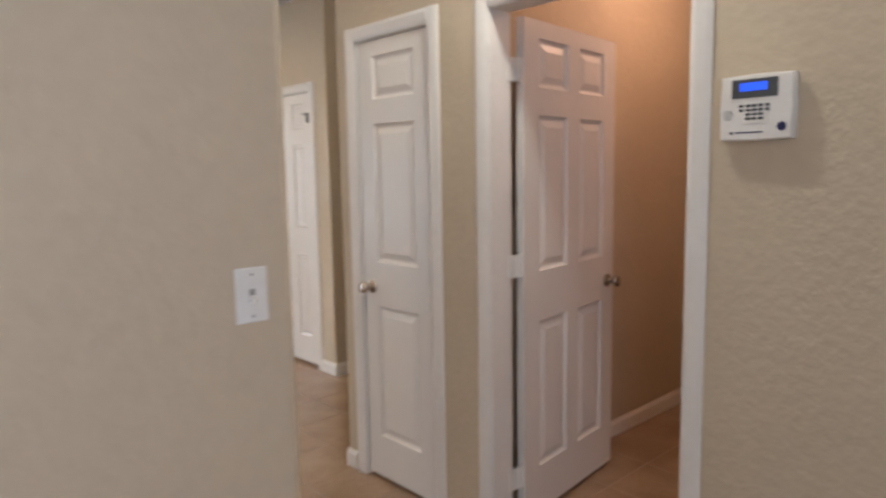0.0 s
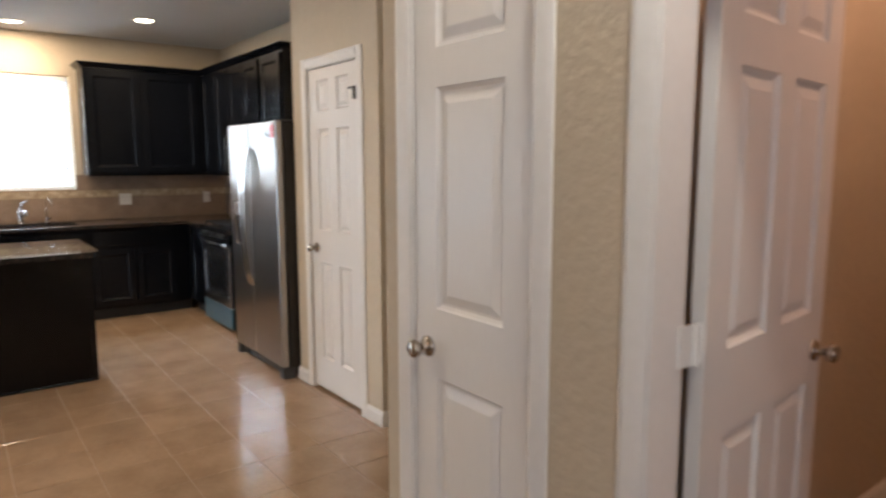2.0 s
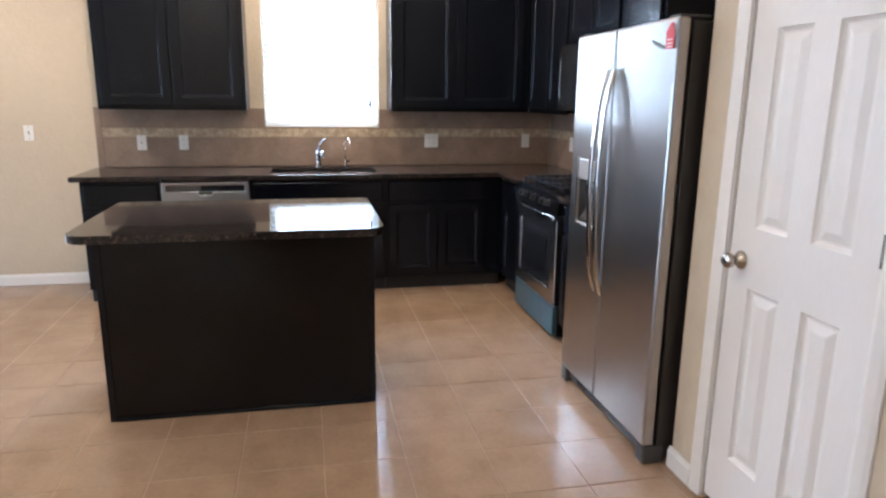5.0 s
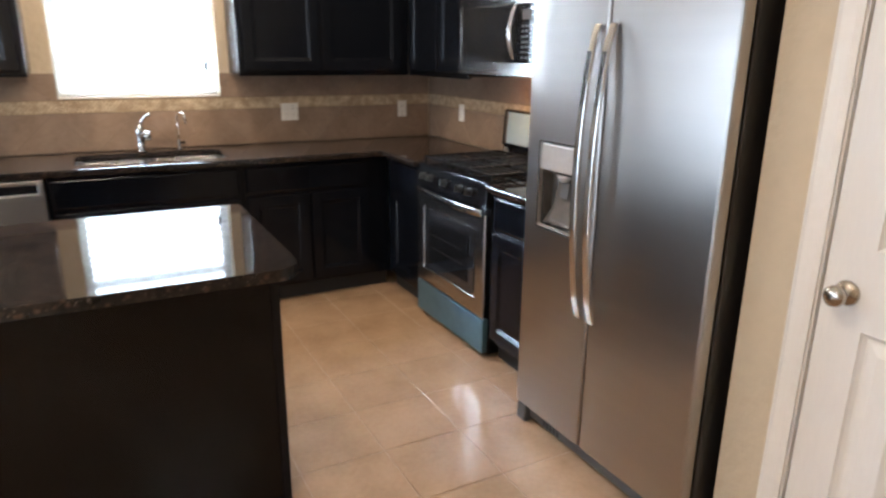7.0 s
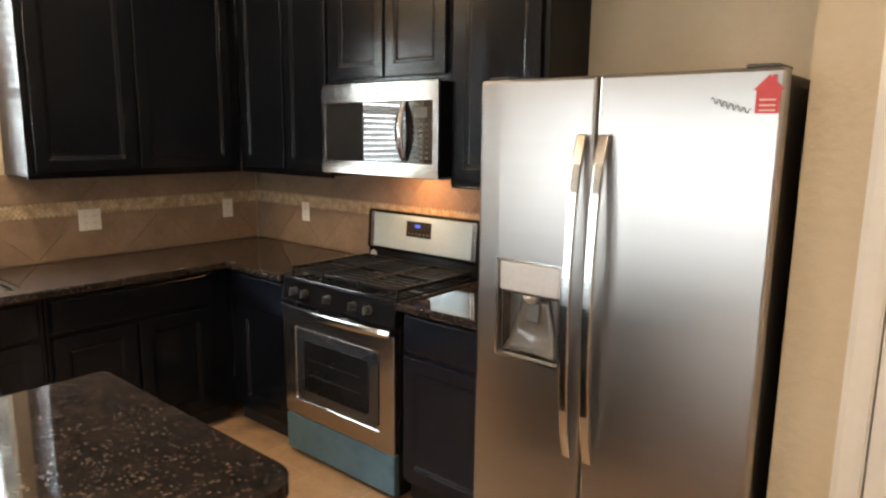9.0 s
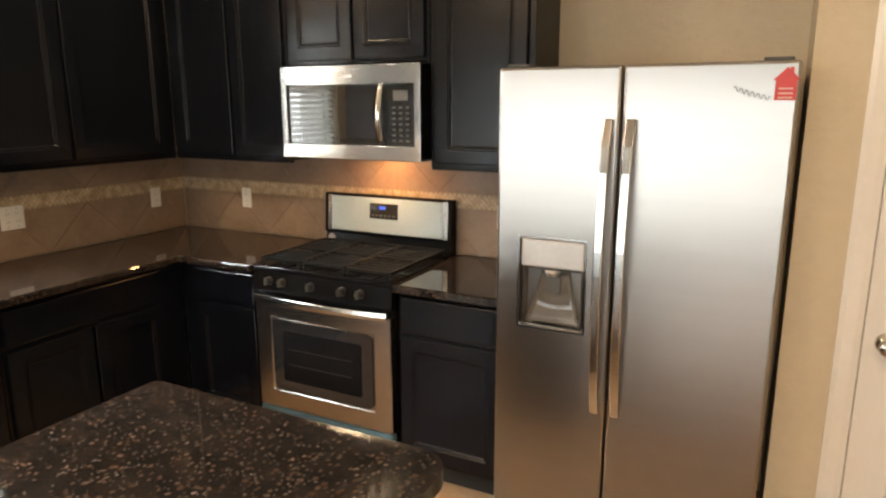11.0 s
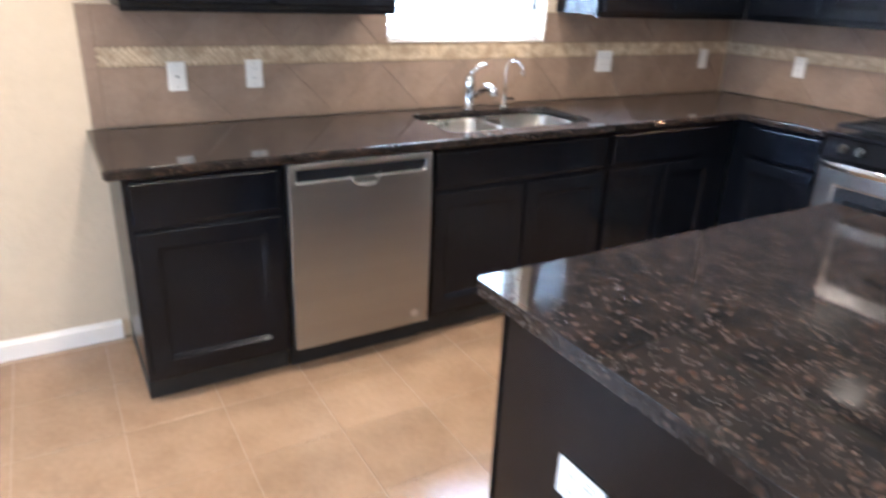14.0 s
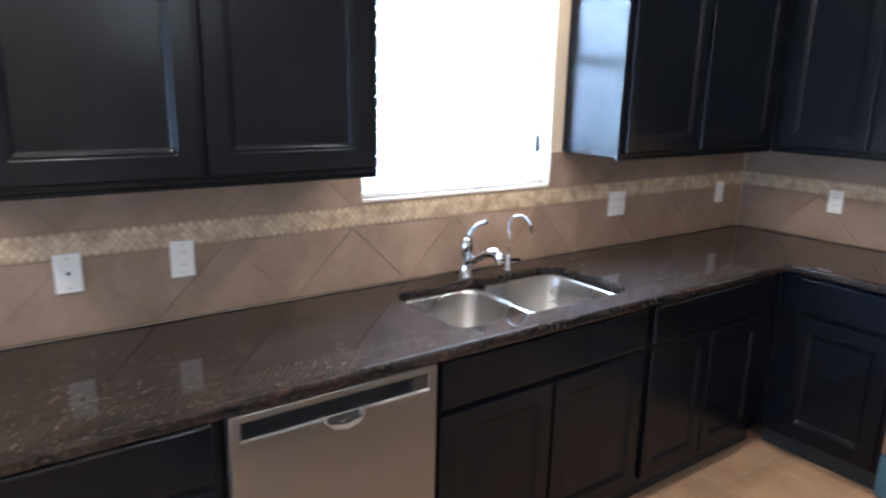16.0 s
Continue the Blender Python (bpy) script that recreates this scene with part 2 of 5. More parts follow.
PANE = glass("window_pane", (0.97, 0.99, 0.98))
RED = surface("red_magnet", (0.42, 0.03, 0.035), (0.55, 0.05, 0.05), 0.4)
PALE = surface("pale_print", (0.55, 0.40, 0.36), (0.65, 0.5, 0.45), 0.5)
LCD = glow("blue_lcd", (0.03, 0.10, 0.75), 0.9)
CAN_GLOW = glow("lamp_lens", (1.0, 0.78, 0.52), 16.0)
NAVY = surface("navy_badge", (0.01, 0.014, 0.06), (0.02, 0.025, 0.1), 0.4)
OUTSIDE = glow("outdoor_brightness", (0.90, 0.96, 1.0), 2.5)
GLARE = glow("sunlit_outdoor_brightness", (0.84, 0.93, 1.0), 65.0)

# ---- mesh helpers ----


def box(bm, x0, y0, z0, x1, y1, z1):
    v = [bm.verts.new(p) for p in ((x0, y0, z0), (x1, y0, z0), (x1, y1, z0), (x0, y1, z0), (x0, y0, z1), (x1, y0, z1), (x1, y1, z1), (x0, y1, z1))]
    for f in ((3, 2, 1, 0), (4, 5, 6, 7), (0, 1, 5, 4), (1, 2, 6, 5), (2, 3, 7, 6), (3, 0, 4, 7)):
        bm.faces.new([v[i] for i in f])
    return v


def boxed(x0, y0, z0, x1, y1, z1):
    bm = bmesh.new()
    box(bm, x0, y0, z0, x1, y1, z1)
    return bm


def lathe(bm, profile, at=(0, 0, 0), axis="z", seg=24):
    """Turns (radius, height) pairs round an axis through at."""
    rings = []
    for r, h in profile:
        ring = []
        for i in range(seg):
            a = 2 * math.pi * i / seg
            c, s = r * math.cos(a), r * math.sin(a)
            p = {"z": (c, s, h), "y": (c, h, s), "x": (h, c, s)}[axis]
            ring.append(bm.verts.new([p[k] + at[k] for k in range(3)]))
        rings.append(ring)
    for a, b in zip(rings, rings[1:]):
        for i in range(seg):
            bm.faces.new((a[i], a[(i + 1) % seg], b[(i + 1) % seg], b[i]))
    for ring in (rings[0], rings[-1]):
        bm.faces.new(ring)
    bmesh.ops.recalc_face_normals(bm, faces=bm.faces)


def tube(bm, pts, r, seg=12, flat=1.0, up=(0, 0, 1)):
    """A bar along pts; flat squeezes it across the second axis."""
    pts = [Vector(p) for p in pts]
    rings = []
    for i, p in enumerate(pts):
        d = (pts[min(i + 1, len(pts) - 1)] - pts[max(i - 1, 0)]).normalized()
        s = d.cross(Vector(up))
        if s.length < 1e-4:
            s = d.cross(Vector((1, 0, 0)))
        s.normalize()
        u = s.cross(d)
        rr = r[i] if isinstance(r, (list, tuple)) else r
        rings.append([bm.verts.new(p + rr * (math.cos(2 * math.pi * k / seg) * s + flat * math.sin(2 * math.pi * k / seg) * u)) for k in range(seg)])
    for a, b in zip(rings, rings[1:]):
        for k in range(seg):
            bm.faces.new((a[k], a[(k + 1) % seg], b[(k + 1) % seg], b[k]))
    bm.faces.new(rings[0])
    bm.faces.new(rings[-1])
    bmesh.ops.recalc_face_normals(bm, faces=bm.faces)


def panelled(bm, w, h, th, panels, profile, both=False):
    """A slab from (0, 0, 0) to (w, th, h) whose front (y = 0) has sunk panels. profile: (inset, depth) steps."""
    xs = sorted({0.0, w, *[p[0] for p in panels], *[p[2] for p in panels]})
    zs = sorted({0.0, h, *[p[1] for p in panels], *[p[3] for p in panels]})

    def face(pts, flip):
        v = [bm.verts.new(p) for p in pts]
        bm.faces.new(v[::-1] if flip else v)
    for side in ((0, 1) if both else (0,)):
        y0, sg = (0.0, 1) if side == 0 else (th, -1)
        for xa, xb in zip(xs, xs[1:]):
            for za, zb in zip(zs, zs[1:]):
                if any(p[0] <= xa and xb <= p[2] and p[1] <= za and zb <= p[3] for p in panels):
                    continue
                face(((xa, y0, za), (xb, y0, za), (xb, y0, zb), (xa, y0, zb)), side)
        for x0, z0, x1, z1 in panels:
            last = (0.0, 0.0)
            for ins, dep in profile:
                i0, d0 = last
                a = [(x0 + i0, y0 + sg * d0, z0 + i0), (x1 - i0, y0 + sg * d0, z0 + i0), (x1 - i0, y0 + sg * d0, z1 - i0), (x0 + i0, y0 + sg * d0, z1 - i0)]
                b = [(x0 + ins, y0 + sg * dep, z0 + ins), (x1 - ins, y0 + sg * dep, z0 + ins), (x1 - ins, y0 + sg * dep, z1 - ins), (x0 + ins, y0 + sg * dep, z1 - ins)]
                for k in range(4):
                    face((a[k], a[(k + 1) % 4], b[(k + 1) % 4], b[k]), side)
                last = (ins, dep)
            i0, d0 = last
            face(((x0 + i0, y0 + sg * d0, z0 + i0), (x1 - i0, y0 + sg * d0, z0 + i0), (x1 - i0, y0 + sg * d0, z1 - i0), (x0 + i0, y0 + sg * d0, z1 - i0)), side)
    if not both:
        face(((0, th, 0), (w, th, 0), (w, th, h), (0, th, h)), True)
    for za, zb in zip(zs, zs[1:]):
        face(((0, 0, za), (0, 0, zb), (0, th, zb), (0, th, za)), False)
        face(((w, 0, za), (w, 0, zb), (w, th, zb), (w, th, za)), True)
    for xa, xb in zip(xs, xs[1:]):
        face(((xa, 0, 0), (xa, th, 0), (xb, th, 0), (xb, 0, 0)), False)
        face(((xa, 0, h), (xa, th, h), (xb, th, h), (xb, 0, h)), True)
    bmesh.ops.remove_doubles(bm, verts=bm.verts, dist=1e-5)


def plate(bm, outer, holes, z0, z1):
    """A flat slab between two heights with a given outline and holes."""
    edges = []
    for loop in (outer, *holes):
        v = [bm.verts.new((x, y, z0)) for x, y in loop]
        edges += [bm.edges.new((v[i], v[(i + 1) % len(v)])) for i in range(len(v))]
    got = bmesh.ops.triangle_fill(bm, use_beauty=True, use_dissolve=False, edges=edges)
    faces = [g for g in got["geom"] if isinstance(g, bmesh.types.BMFace)]
    ext = bmesh.ops.extrude_face_region(bm, geom=faces)
    bmesh.ops.translate(bm, verts=[g for g in ext["geom"] if isinstance(g, bmesh.types.BMVert)], vec=(0, 0, z1 - z0))
    bmesh.ops.recalc_face_normals(bm, faces=bm.faces)


def rounded(x0, y0, x1, y1, r, seg=6):
    """The outline of a rectangle with round corners; r one radius or four (from the lower left, anticlockwise)."""
    rs = r if isinstance(r, (list, tuple)) else (r, r, r, r)
    out = []
    for k, (cx, cy, sx, sy) in enumerate(((x0, y0, 1, 1), (x1, y0, -1, 1), (x1, y1, -1, -1), (x0, y1, 1, -1))):
        q = rs[k]
        if q < 1e-4:
            out.append((cx, cy))
            continue
        for i in range(seg + 1):
            a = math.pi + k * math.pi / 2 + i * math.pi / 2 / seg
            out.append((cx + sx * q + q * math.cos(a), cy + sy * q + q * math.sin(a)))
    return out


def turned(bm, m):
    bmesh.ops.transform(bm, matrix=m, verts=bm.verts)
    return bm


def finish(name, bm, material, bevel=0.0, smooth=False):
    me = bpy.data.meshes.new(name)
    bmesh.ops.recalc_face_normals(bm, faces=bm.faces)
    bm.to_mesh(me)
    bm.free()
    me.materials.append(material)
    if smooth:
        me.polygons.foreach_set("use_smooth", [True] * len(me.polygons))
    ob = new(name, me)
    if bevel:
        mod = ob.modifiers.new("edge", "BEVEL")
        mod.width, mod.segments, mod.limit_method, mod.angle_limit = bevel, 2, "ANGLE", radians(40)
    return ob


def part(name, bm, material, parent, label="", bevel=0.0, smooth=False):
    ob = finish(name, bm, material, bevel, smooth)
    ob.parent = parent
    if label:
        ob["label"] = label
    return ob


def thing(name, m, label, category, group=""):
    ob = new(name)
    ob.matrix_world = m
    ob.empty_display_size = 0.1
    return tagged(ob, label, category, group)


def structure(name, bm, material, label, category="", bevel=0.0):
    return tagged(finish(name, bm, material, bevel), label, category, "", "structure")


def wall_bm(axis, c0, c1, a0, a1, z0, z1, openings=()):
    """A wall between c0 and c1 across, running a0 to a1, with openings (a0, a1, z0, z1) through it."""
    bm = bmesh.new()
    as_ = sorted({a0, a1, *[o[0] for o in openings], *[o[1] for o in openings]})
    zs = sorted({z0, z1, *[o[2] for o in openings], *[o[3] for o in openings]})
    solid = {}
    for i in range(len(as_) - 1):
        for k in range(len(zs) - 1):
            solid[i, k] = not any(o[0] <= as_[i] and as_[i + 1] <= o[1] and o[2] <= zs[k] and zs[k + 1] <= o[3] for o in openings)

    def q(*pts):
        bm.faces.new([bm.verts.new((c, a, z) if axis == "x" else (a, c, z)) for c, a, z in pts])
    for (i, k), s in solid.items():
        if not s:
            continue
        p, r, u, v = as_[i], as_[i + 1], zs[k], zs[k + 1]
        q((c0, p, u), (c0, r, u), (c0, r, v), (c0, p, v))
        q((c1, p, u), (c1, p, v), (c1, r, v), (c1, r, u))
        if not solid.get((i - 1, k)):
            q((c0, p, u), (c0, p, v), (c1, p, v), (c1, p, u))
        if not solid.get((i + 1, k)):
            q((c0, r, u), (c1, r, u), (c1, r, v), (c0, r, v))
        if not solid.get((i, k - 1)):
            q((c0, p, u), (c1, p, u), (c1, r, u), (c0, r, u))
        if not solid.get((i, k + 1)):
            q((c0, p, v), (c0, r, v), (c1, r, v), (c1, p, v))
    bmesh.ops.remove_doubles(bm, verts=bm.verts, dist=1e-5)
    return bm

# ---- structure ----
WIN = (1.19, 2.10, 1.225, 2.33)
PATIO = (-3.85, -1.35, 0.0, 2.1)
structure("wall_sink", wall_bm("x", XS - 0.15, XS, DY, YR, 0, CEIL, (WIN, PATIO)), WALL, "beige textured kitchen wall with a window above the sink", "wall")
structure("wall_range", wall_bm("y", YR, YR + 0.12, XS - 0.15, PX0 + 0.11, 0, CEIL), WALL, "beige textured wall behind the range and refrigerator", "wall")
structure("wall_pantry_side", wall_bm("x", PX0, PX0 + 0.11, YP + 0.11, YR, 0, CEIL), WALL, "beige pantry side wall beside the refrigerator", "wall")
structure("wall_pantry_front", wall_bm("y", YP, YP + 0.11, PX0, PX1, 0, CEIL, ((-3.964, -3.306, 0, 2.079),)), WALL, "beige textured wall round the pantry door", "wall")
structure("wall_pantry_back", wall_bm("y", YR + 0.5, YR + 0.6, PX0 + 0.0, PX1 - 0.11, 0, CEIL), WALL, "beige wall inside the pantry", "wall")
structure("wall_hall_west", wall_bm("x", PX1 - 0.11, PX1, YP + 0.11, 5.5, 0, CEIL), WALL, "beige side wall of the short hall", "wall")
structure("wall_hall_end", wall_bm("y", 5.5, 5.6, PX1 - 0.11, 1.5, 0, CEIL, ((-1.02, -0.30, 0, 2.075),)), WALL, "beige far wall with a white door", "wall")
# Added slab, out of view, stops sky light showing under door_4.
structure("far_door_light_block", boxed(-1.2, 5.604, -0.0013, -0.1, 5.66, CEIL - 0.001), WALL, "unseen slab added to block light under the far closed door", "wall")
structure("wall_closet_front", wall_bm("y", YN, YN + 0.115, CX0, 2.3, 0, CEIL, ((-1.645, -1.118, 0, 2.085), (-0.80, 0.0, 0, 2.085))), WALL, "beige textured wall with closet door and doorway", "wall")
structure("wall_hall_east", wall_bm("x", CX0, CX0 + 0.11, YN + 0.115, 5.5, 0, CEIL), WALL, "beige side wall of the closet", "wall")
structure("wall_room_west", wall_bm("x", -1.15, -1.05, YN + 0.115, 4.40, 0, CEIL), WALL, "beige wall behind the open door", "wall")
structure("wall_room_return", wall_bm("y", 4.30, 4.40, CX0 + 0.11, -1.15, 0, CEIL), WALL, "beige return wall in the side room", "wall")
structure("wall_room_east", wall_bm("x", 1.4, 1.5, YN + 0.115, 5.5, 0, CEIL), WALL, "beige wall of the side room", "wall")
structure("wall_entry", wall_bm("x", SX - 0.12, SX, -2.5, SY, 0, CEIL), WALL, "beige textured entry wall with a rounded corner", "wall", 0.022)
structure("wall_block", wall_bm("x", BX0, BX1, DY, BY, 0, CEIL), WALL, "beige textured wall with rounded corners beside the passage", "wall", 0.022)
structure("wall_foyer_east", wall_bm("x", 2.3, 2.4, -2.5, YN + 0.115, 0, CEIL), WALL, "beige foyer wall", "wall")
structure("wall_foyer_south", wall_bm("y", -2.6, -2.5, BX1, 2.4, 0, CEIL), WALL, "beige foyer end wall", "wall")
DWIN = (-7.2, -3.2, 0.0, 2.1)
structure("wall_dining_south", wall_bm("y", DY - 0.15, DY, XS - 0.15, BX0, 0, CEIL, (DWIN,)), WALL, "beige dining wall with a wide window", "wall")
structure("ceiling", boxed(XS - 0.2, DY - 0.2, CEIL, 2.5, 5.7, CEIL + 0.1), CEILING, "white textured ceiling", "ceiling")
FLOOR = structure("floor", boxed(XS - 0.2, DY - 0.2, -0.15, 2.5, 5.7, -0.0014), GROUT, "tan ceramic tile floor with light grout", "floor")
structure("backdrop", boxed(XS - 2.2, DY - 2.6, -0.2, XS - 2.1, -0.3, 4.5), OUTSIDE, "bright overexposed outdoors", "backdrop")
structure("backdrop", boxed(XS - 0.9, 0.6, 0.6, XS - 0.85, 2.7, 3.0), GLARE, "overexposed sunlit outdoors behind the sink window", "backdrop")
structure("backdrop", boxed(XS - 2.0, DY - 2.6, -0.2, -1.5, DY - 2.5, 4.5), OUTSIDE, "bright overexposed outdoors", "backdrop")


def skirting(axis, c, a0, a1, side):
    """A baseboard on the face at c; side is the way it stands out."""
    bm = bmesh.new()
    d = side * 0.014
    prof = [(0, 0), (d, 0), (d, 0.068), (d * 0.55, 0.080), (d * 0.4, 0.088), (0, 0.088)]
    rows = []
    for a in (a0, a1):
        rows.append([bm.verts.new((c + p, a, z) if axis == "x" else (a, c + p, z)) for p, z in prof])
    for k in range(len(prof)):
        j = (k + 1) % len(prof)
        bm.faces.new((rows[0][k], rows[0][j], rows[1][j], rows[1][k]))
    bm.faces.new(rows[0])
    bm.faces.new(rows[1])
    structure("baseboard", bm, TRIM, "white painted baseboard", "baseboard")


skirting("x", XS, PATIO[1] + 0.06, -0.075, 1)
skirting("x", XS, DY, PATIO[0] - 0.06, 1)
skirting("y", YP, PX0 - 0.012, -4.019, -1)
skirting("y", YP, -3.251, PX1 + 0.014, -1)
skirting("x", PX1, YP, 5.5, 1)
skirting("y", YN, CX0 - 0.014, -1.712, -1)
skirting("y", YN, -1.05, -0.868, -1)
skirting("y", YN, 0.068, 2.3, -1)
skirting("x", CX0, YN, 5.5, -1)
skirting("x", -1.05, YN + 0.115, 4.414, 1)
skirting("y", 4.40, -1.67, -1.05, 1)
skirting("y", 5.5, -1.67, -1.09, -1)
skirting("y", 5.5, -0.23, 1.4, -1)
skirting("x", 1.4, YN + 0.115, 5.5, -1)
skirting("x", SX, -2.5, SY - 0.02, 1)
skirting("y", BY, BX0 + 0.02, BX1 - 0.02, 1)
skirting("x", BX0, DY, BY - 0.02, -1)
skirting("y", DY, XS, DWIN[0], 1)
skirting("y", DY, DWIN[1], BX0, 1)

# ---- interior doors ----
RAISED = [(0.004, 0.006), (0.013, 0.012), (0.020, 0.012), (0.044, 0.003), (0.048, 0.002)]


def six(w):
    s, c = 0.112, 0.10
    if w < 0.55:
        cols = [(0.104, w - 0.104)]
    else:
        cols = [(s, (w - c) / 2), ((w + c) / 2, w - s)]
    return [(a, z0, b, z1) for a, b in cols for z0, z1 in ((0.205, 0.838), (1.045, 1.676), (1.785, 1.975))]


def knob_on(parent, x, z, y, side):
    """A round door knob with its rose; side -1 stands out towards -y."""
    bm = bmesh.new()
    lathe(bm, [(0.0322, 0), (0.0322, side * 0.004), (0.027, side * 0.010), (0.013, side * 0.013), (0.011, side * 0.028), (0.016, side * 0.034), (0.025, side * 0.041), (0.0275, side * 0.050), (0.026, side * 0.058), (0.019, side * 0.064), (0.006, side * 0.066)], (x, y, z), "y", 28)
    return part("knob", bm, NICKEL, parent, "round satin nickel knob", 0, True)


def casing_piece(parent, x0, z0, x1, z1, y, out):
    bm = bmesh.new()
    steps = [(0.0, 0.0), (0.0, 0.010), (0.25, 0.016), (0.75, 0.012), (1.0, 0.007), (1.0, 0.0)]
    rows = []
    upright = (z1 - z0) > (x1 - x0)
    for end in (0, 1):
        row = []
        for f, d in steps:
            if upright:
                row.append(bm.verts.new((x0 + (x1 - x0) * f, y - out * d, z1 if end else z0)))
            else:
                row.append(bm.verts.new((x1 if end else x0, y - out * d, z1 + (z0 - z1) * f)))
        rows.append(row)
    for k in range(len(steps)):
        j = (k + 1) % len(steps)
        bm.faces.new((rows[0][k], rows[0][j], rows[1][j], rows[1][k]))
    bm.faces.new(rows[0])
    bm.faces.new(rows[1])
    part("casing", bm, TRIM, parent)


def interior_door(name, m, w, label, knob_left=True, hinges=True, swing=0.0, wall=0.11):
    """A door in its frame. Local: x across from the left edge of the leaf, y into the wall, front at y = 0."""
    d = tagged(thing(name, m, label, "door"), kind="structure")
    h = 2.062
    for x0, x1 in ((-0.013, -0.001), (w + 0.001, w + 0.013)):
        part("jamb", boxed(x0, 0.001, 0, x1, wall - 0.001, h + 0.016), TRIM, d)
    part("jamb", boxed(-0.001, 0.001, h + 0.006, w + 0.001, wall - 0.001, h + 0.016), TRIM, d)
    casing_piece(d, -0.068, 0, -0.006, h + 0.070, 0, 1)
    casing_piece(d, w + 0.006, 0, w + 0.068, h + 0.070, 0, 1)
    casing_piece(d, -0.006, h + 0.010, w + 0.006, h + 0.070, 0, 1)
    bm = bmesh.new()
    lw = w - 0.006
    panelled(bm, lw, h - 0.020, 0.035, six(lw), RAISED, True)
    if swing:
        lm = pose(0.013, wall + 0.060, 0.020, 0, 0, swing)
    else:
        lm = pose(0.003, 0.010, 0.020)
    leaf = part("leaf", turned(bm, lm), DOOR, d, "white painted moulded panel leaf")
    kx = 0.062 if knob_left else lw - 0.062
    for y, side in ((0.0, -1), (0.035, 1)):
        k = knob_on(leaf, kx, 0.925, y, side)
        k.data.transform(lm)
    for z in (0.22, 1.10, 1.86):
        bm = bmesh.new()
        if swing:
            box(bm, -0.001, wall - 0.020, z - 0.045, 0.0035, wall + 0.062, z + 0.045)
            lathe(bm, [(0.006, z - 0.045), (0.006, z + 0.045)], (0.009, wall + 0.030, 0), "z", 10)
        elif hinges:
            hx = w if knob_left else 0.0
            lathe(bm, [(0.0065, z - 0.045), (0.0065, z + 0.045)], (hx - 0.001, 0.004, 0), "z", 10)
            box(bm, hx - 0.020, 0.0085, z - 0.045, hx - 0.001, 0.0105, z + 0.045)
        part("hinge", bm, PLATE if swing else TRIM if name != "door_1" else NICKEL, d, "painted hinge")
    return d


interior_door("door_1", pose(-3.950, YP, 0), 0.631, "white six-panel pantry door, closed, with nickel knob")
interior_door("door_2", pose(-1.632, YN, 0), 0.501, "narrow white three-panel closet door, closed", wall=0.115)
interior_door("door_3", pose(-0.787, YN, 0), 0.775, "white six-panel door standing open into a warm room", False, True, 96.5, 0.115)
interior_door("door_4", pose(-1.008, 5.5, 0), 0.696, "white six-panel door, closed, at the room's far end", False, False, 0.0, 0.1)

# latch near the top of the pantry door
latch = thing("door_latch", pose(-3.331, YP - 0.002, 1.905), "small grey swing latch near the top of the pantry door", "latch")
part("mount", boxed(-0.012, -0.012, -0.06, 0.004, 0.0, 0.012), GRILLE, latch)
bm = bmesh.new()
tube(bm, [(0, -0.014, 0), (-0.03, -0.016, 0.004), (-0.058, -0.014, 0.002)], 0.005)
part("arm", bm, GRILLE, latch, "", 0, True)

# ---- kitchen window ----
y0, y1, z0, z1 = WIN
window = tagged(thing("window_1", pose(XS, 0, 0), "white vinyl window with closed blinds, very bright", "window"), kind="structure")
for a in ((y0, z0, y0 + 0.05, z1), (y1 - 0.05, z0, y1, z1), (y0 + 0.05, z0, y1 - 0.05, z0 + 0.05), (y0 + 0.05, z1 - 0.05, y1 - 0.05, z1), (y0 + 0.05, (z0 + z1) / 2 - 0.02, y1 - 0.05, (z0 + z1) / 2 + 0.02)):
    part("window_frame", boxed(-0.145, a[0], a[1], -0.095, a[2], a[3]), VINYL, window, "white vinyl frame", 0.003)
for za, zb in ((z0 + 0.05, (z0 + z1) / 2 - 0.02), ((z0 + z1) / 2 + 0.02, z1 - 0.05)):
    p = part("pane", boxed(-0.124, y0 + 0.05, za, -0.118, y1 - 0.05, zb), PANE, window, "clear glass")
    p.visible_shadow = False
part("window_sill", boxed(-0.09, y0 + 0.002, z0 + 0.002, 0.0, y1 - 0.002, z0 + 0.014), TRIM, window, "white sill", 0.003)
blind = thing("window_blind", pose(XS - 0.045, (y0 + y1) / 2, z0), "white two-inch slat blind lowered over the window", "blind")
hw = (y1 - y0) / 2 - 0.012
part("headrail", boxed(-0.028, -hw, z1 - z0 - 0.055, 0.035, hw, z1 - z0 - 0.004), VINYL, blind, "white headrail", 0.003)
part("bottom_rail", boxed(-0.025, -hw, 0.018, 0.025, hw, 0.034), VINYL, blind, "", 0.004)
sb = bmesh.new()
tilt = radians(-40)
n = 24
slat_mesh = None
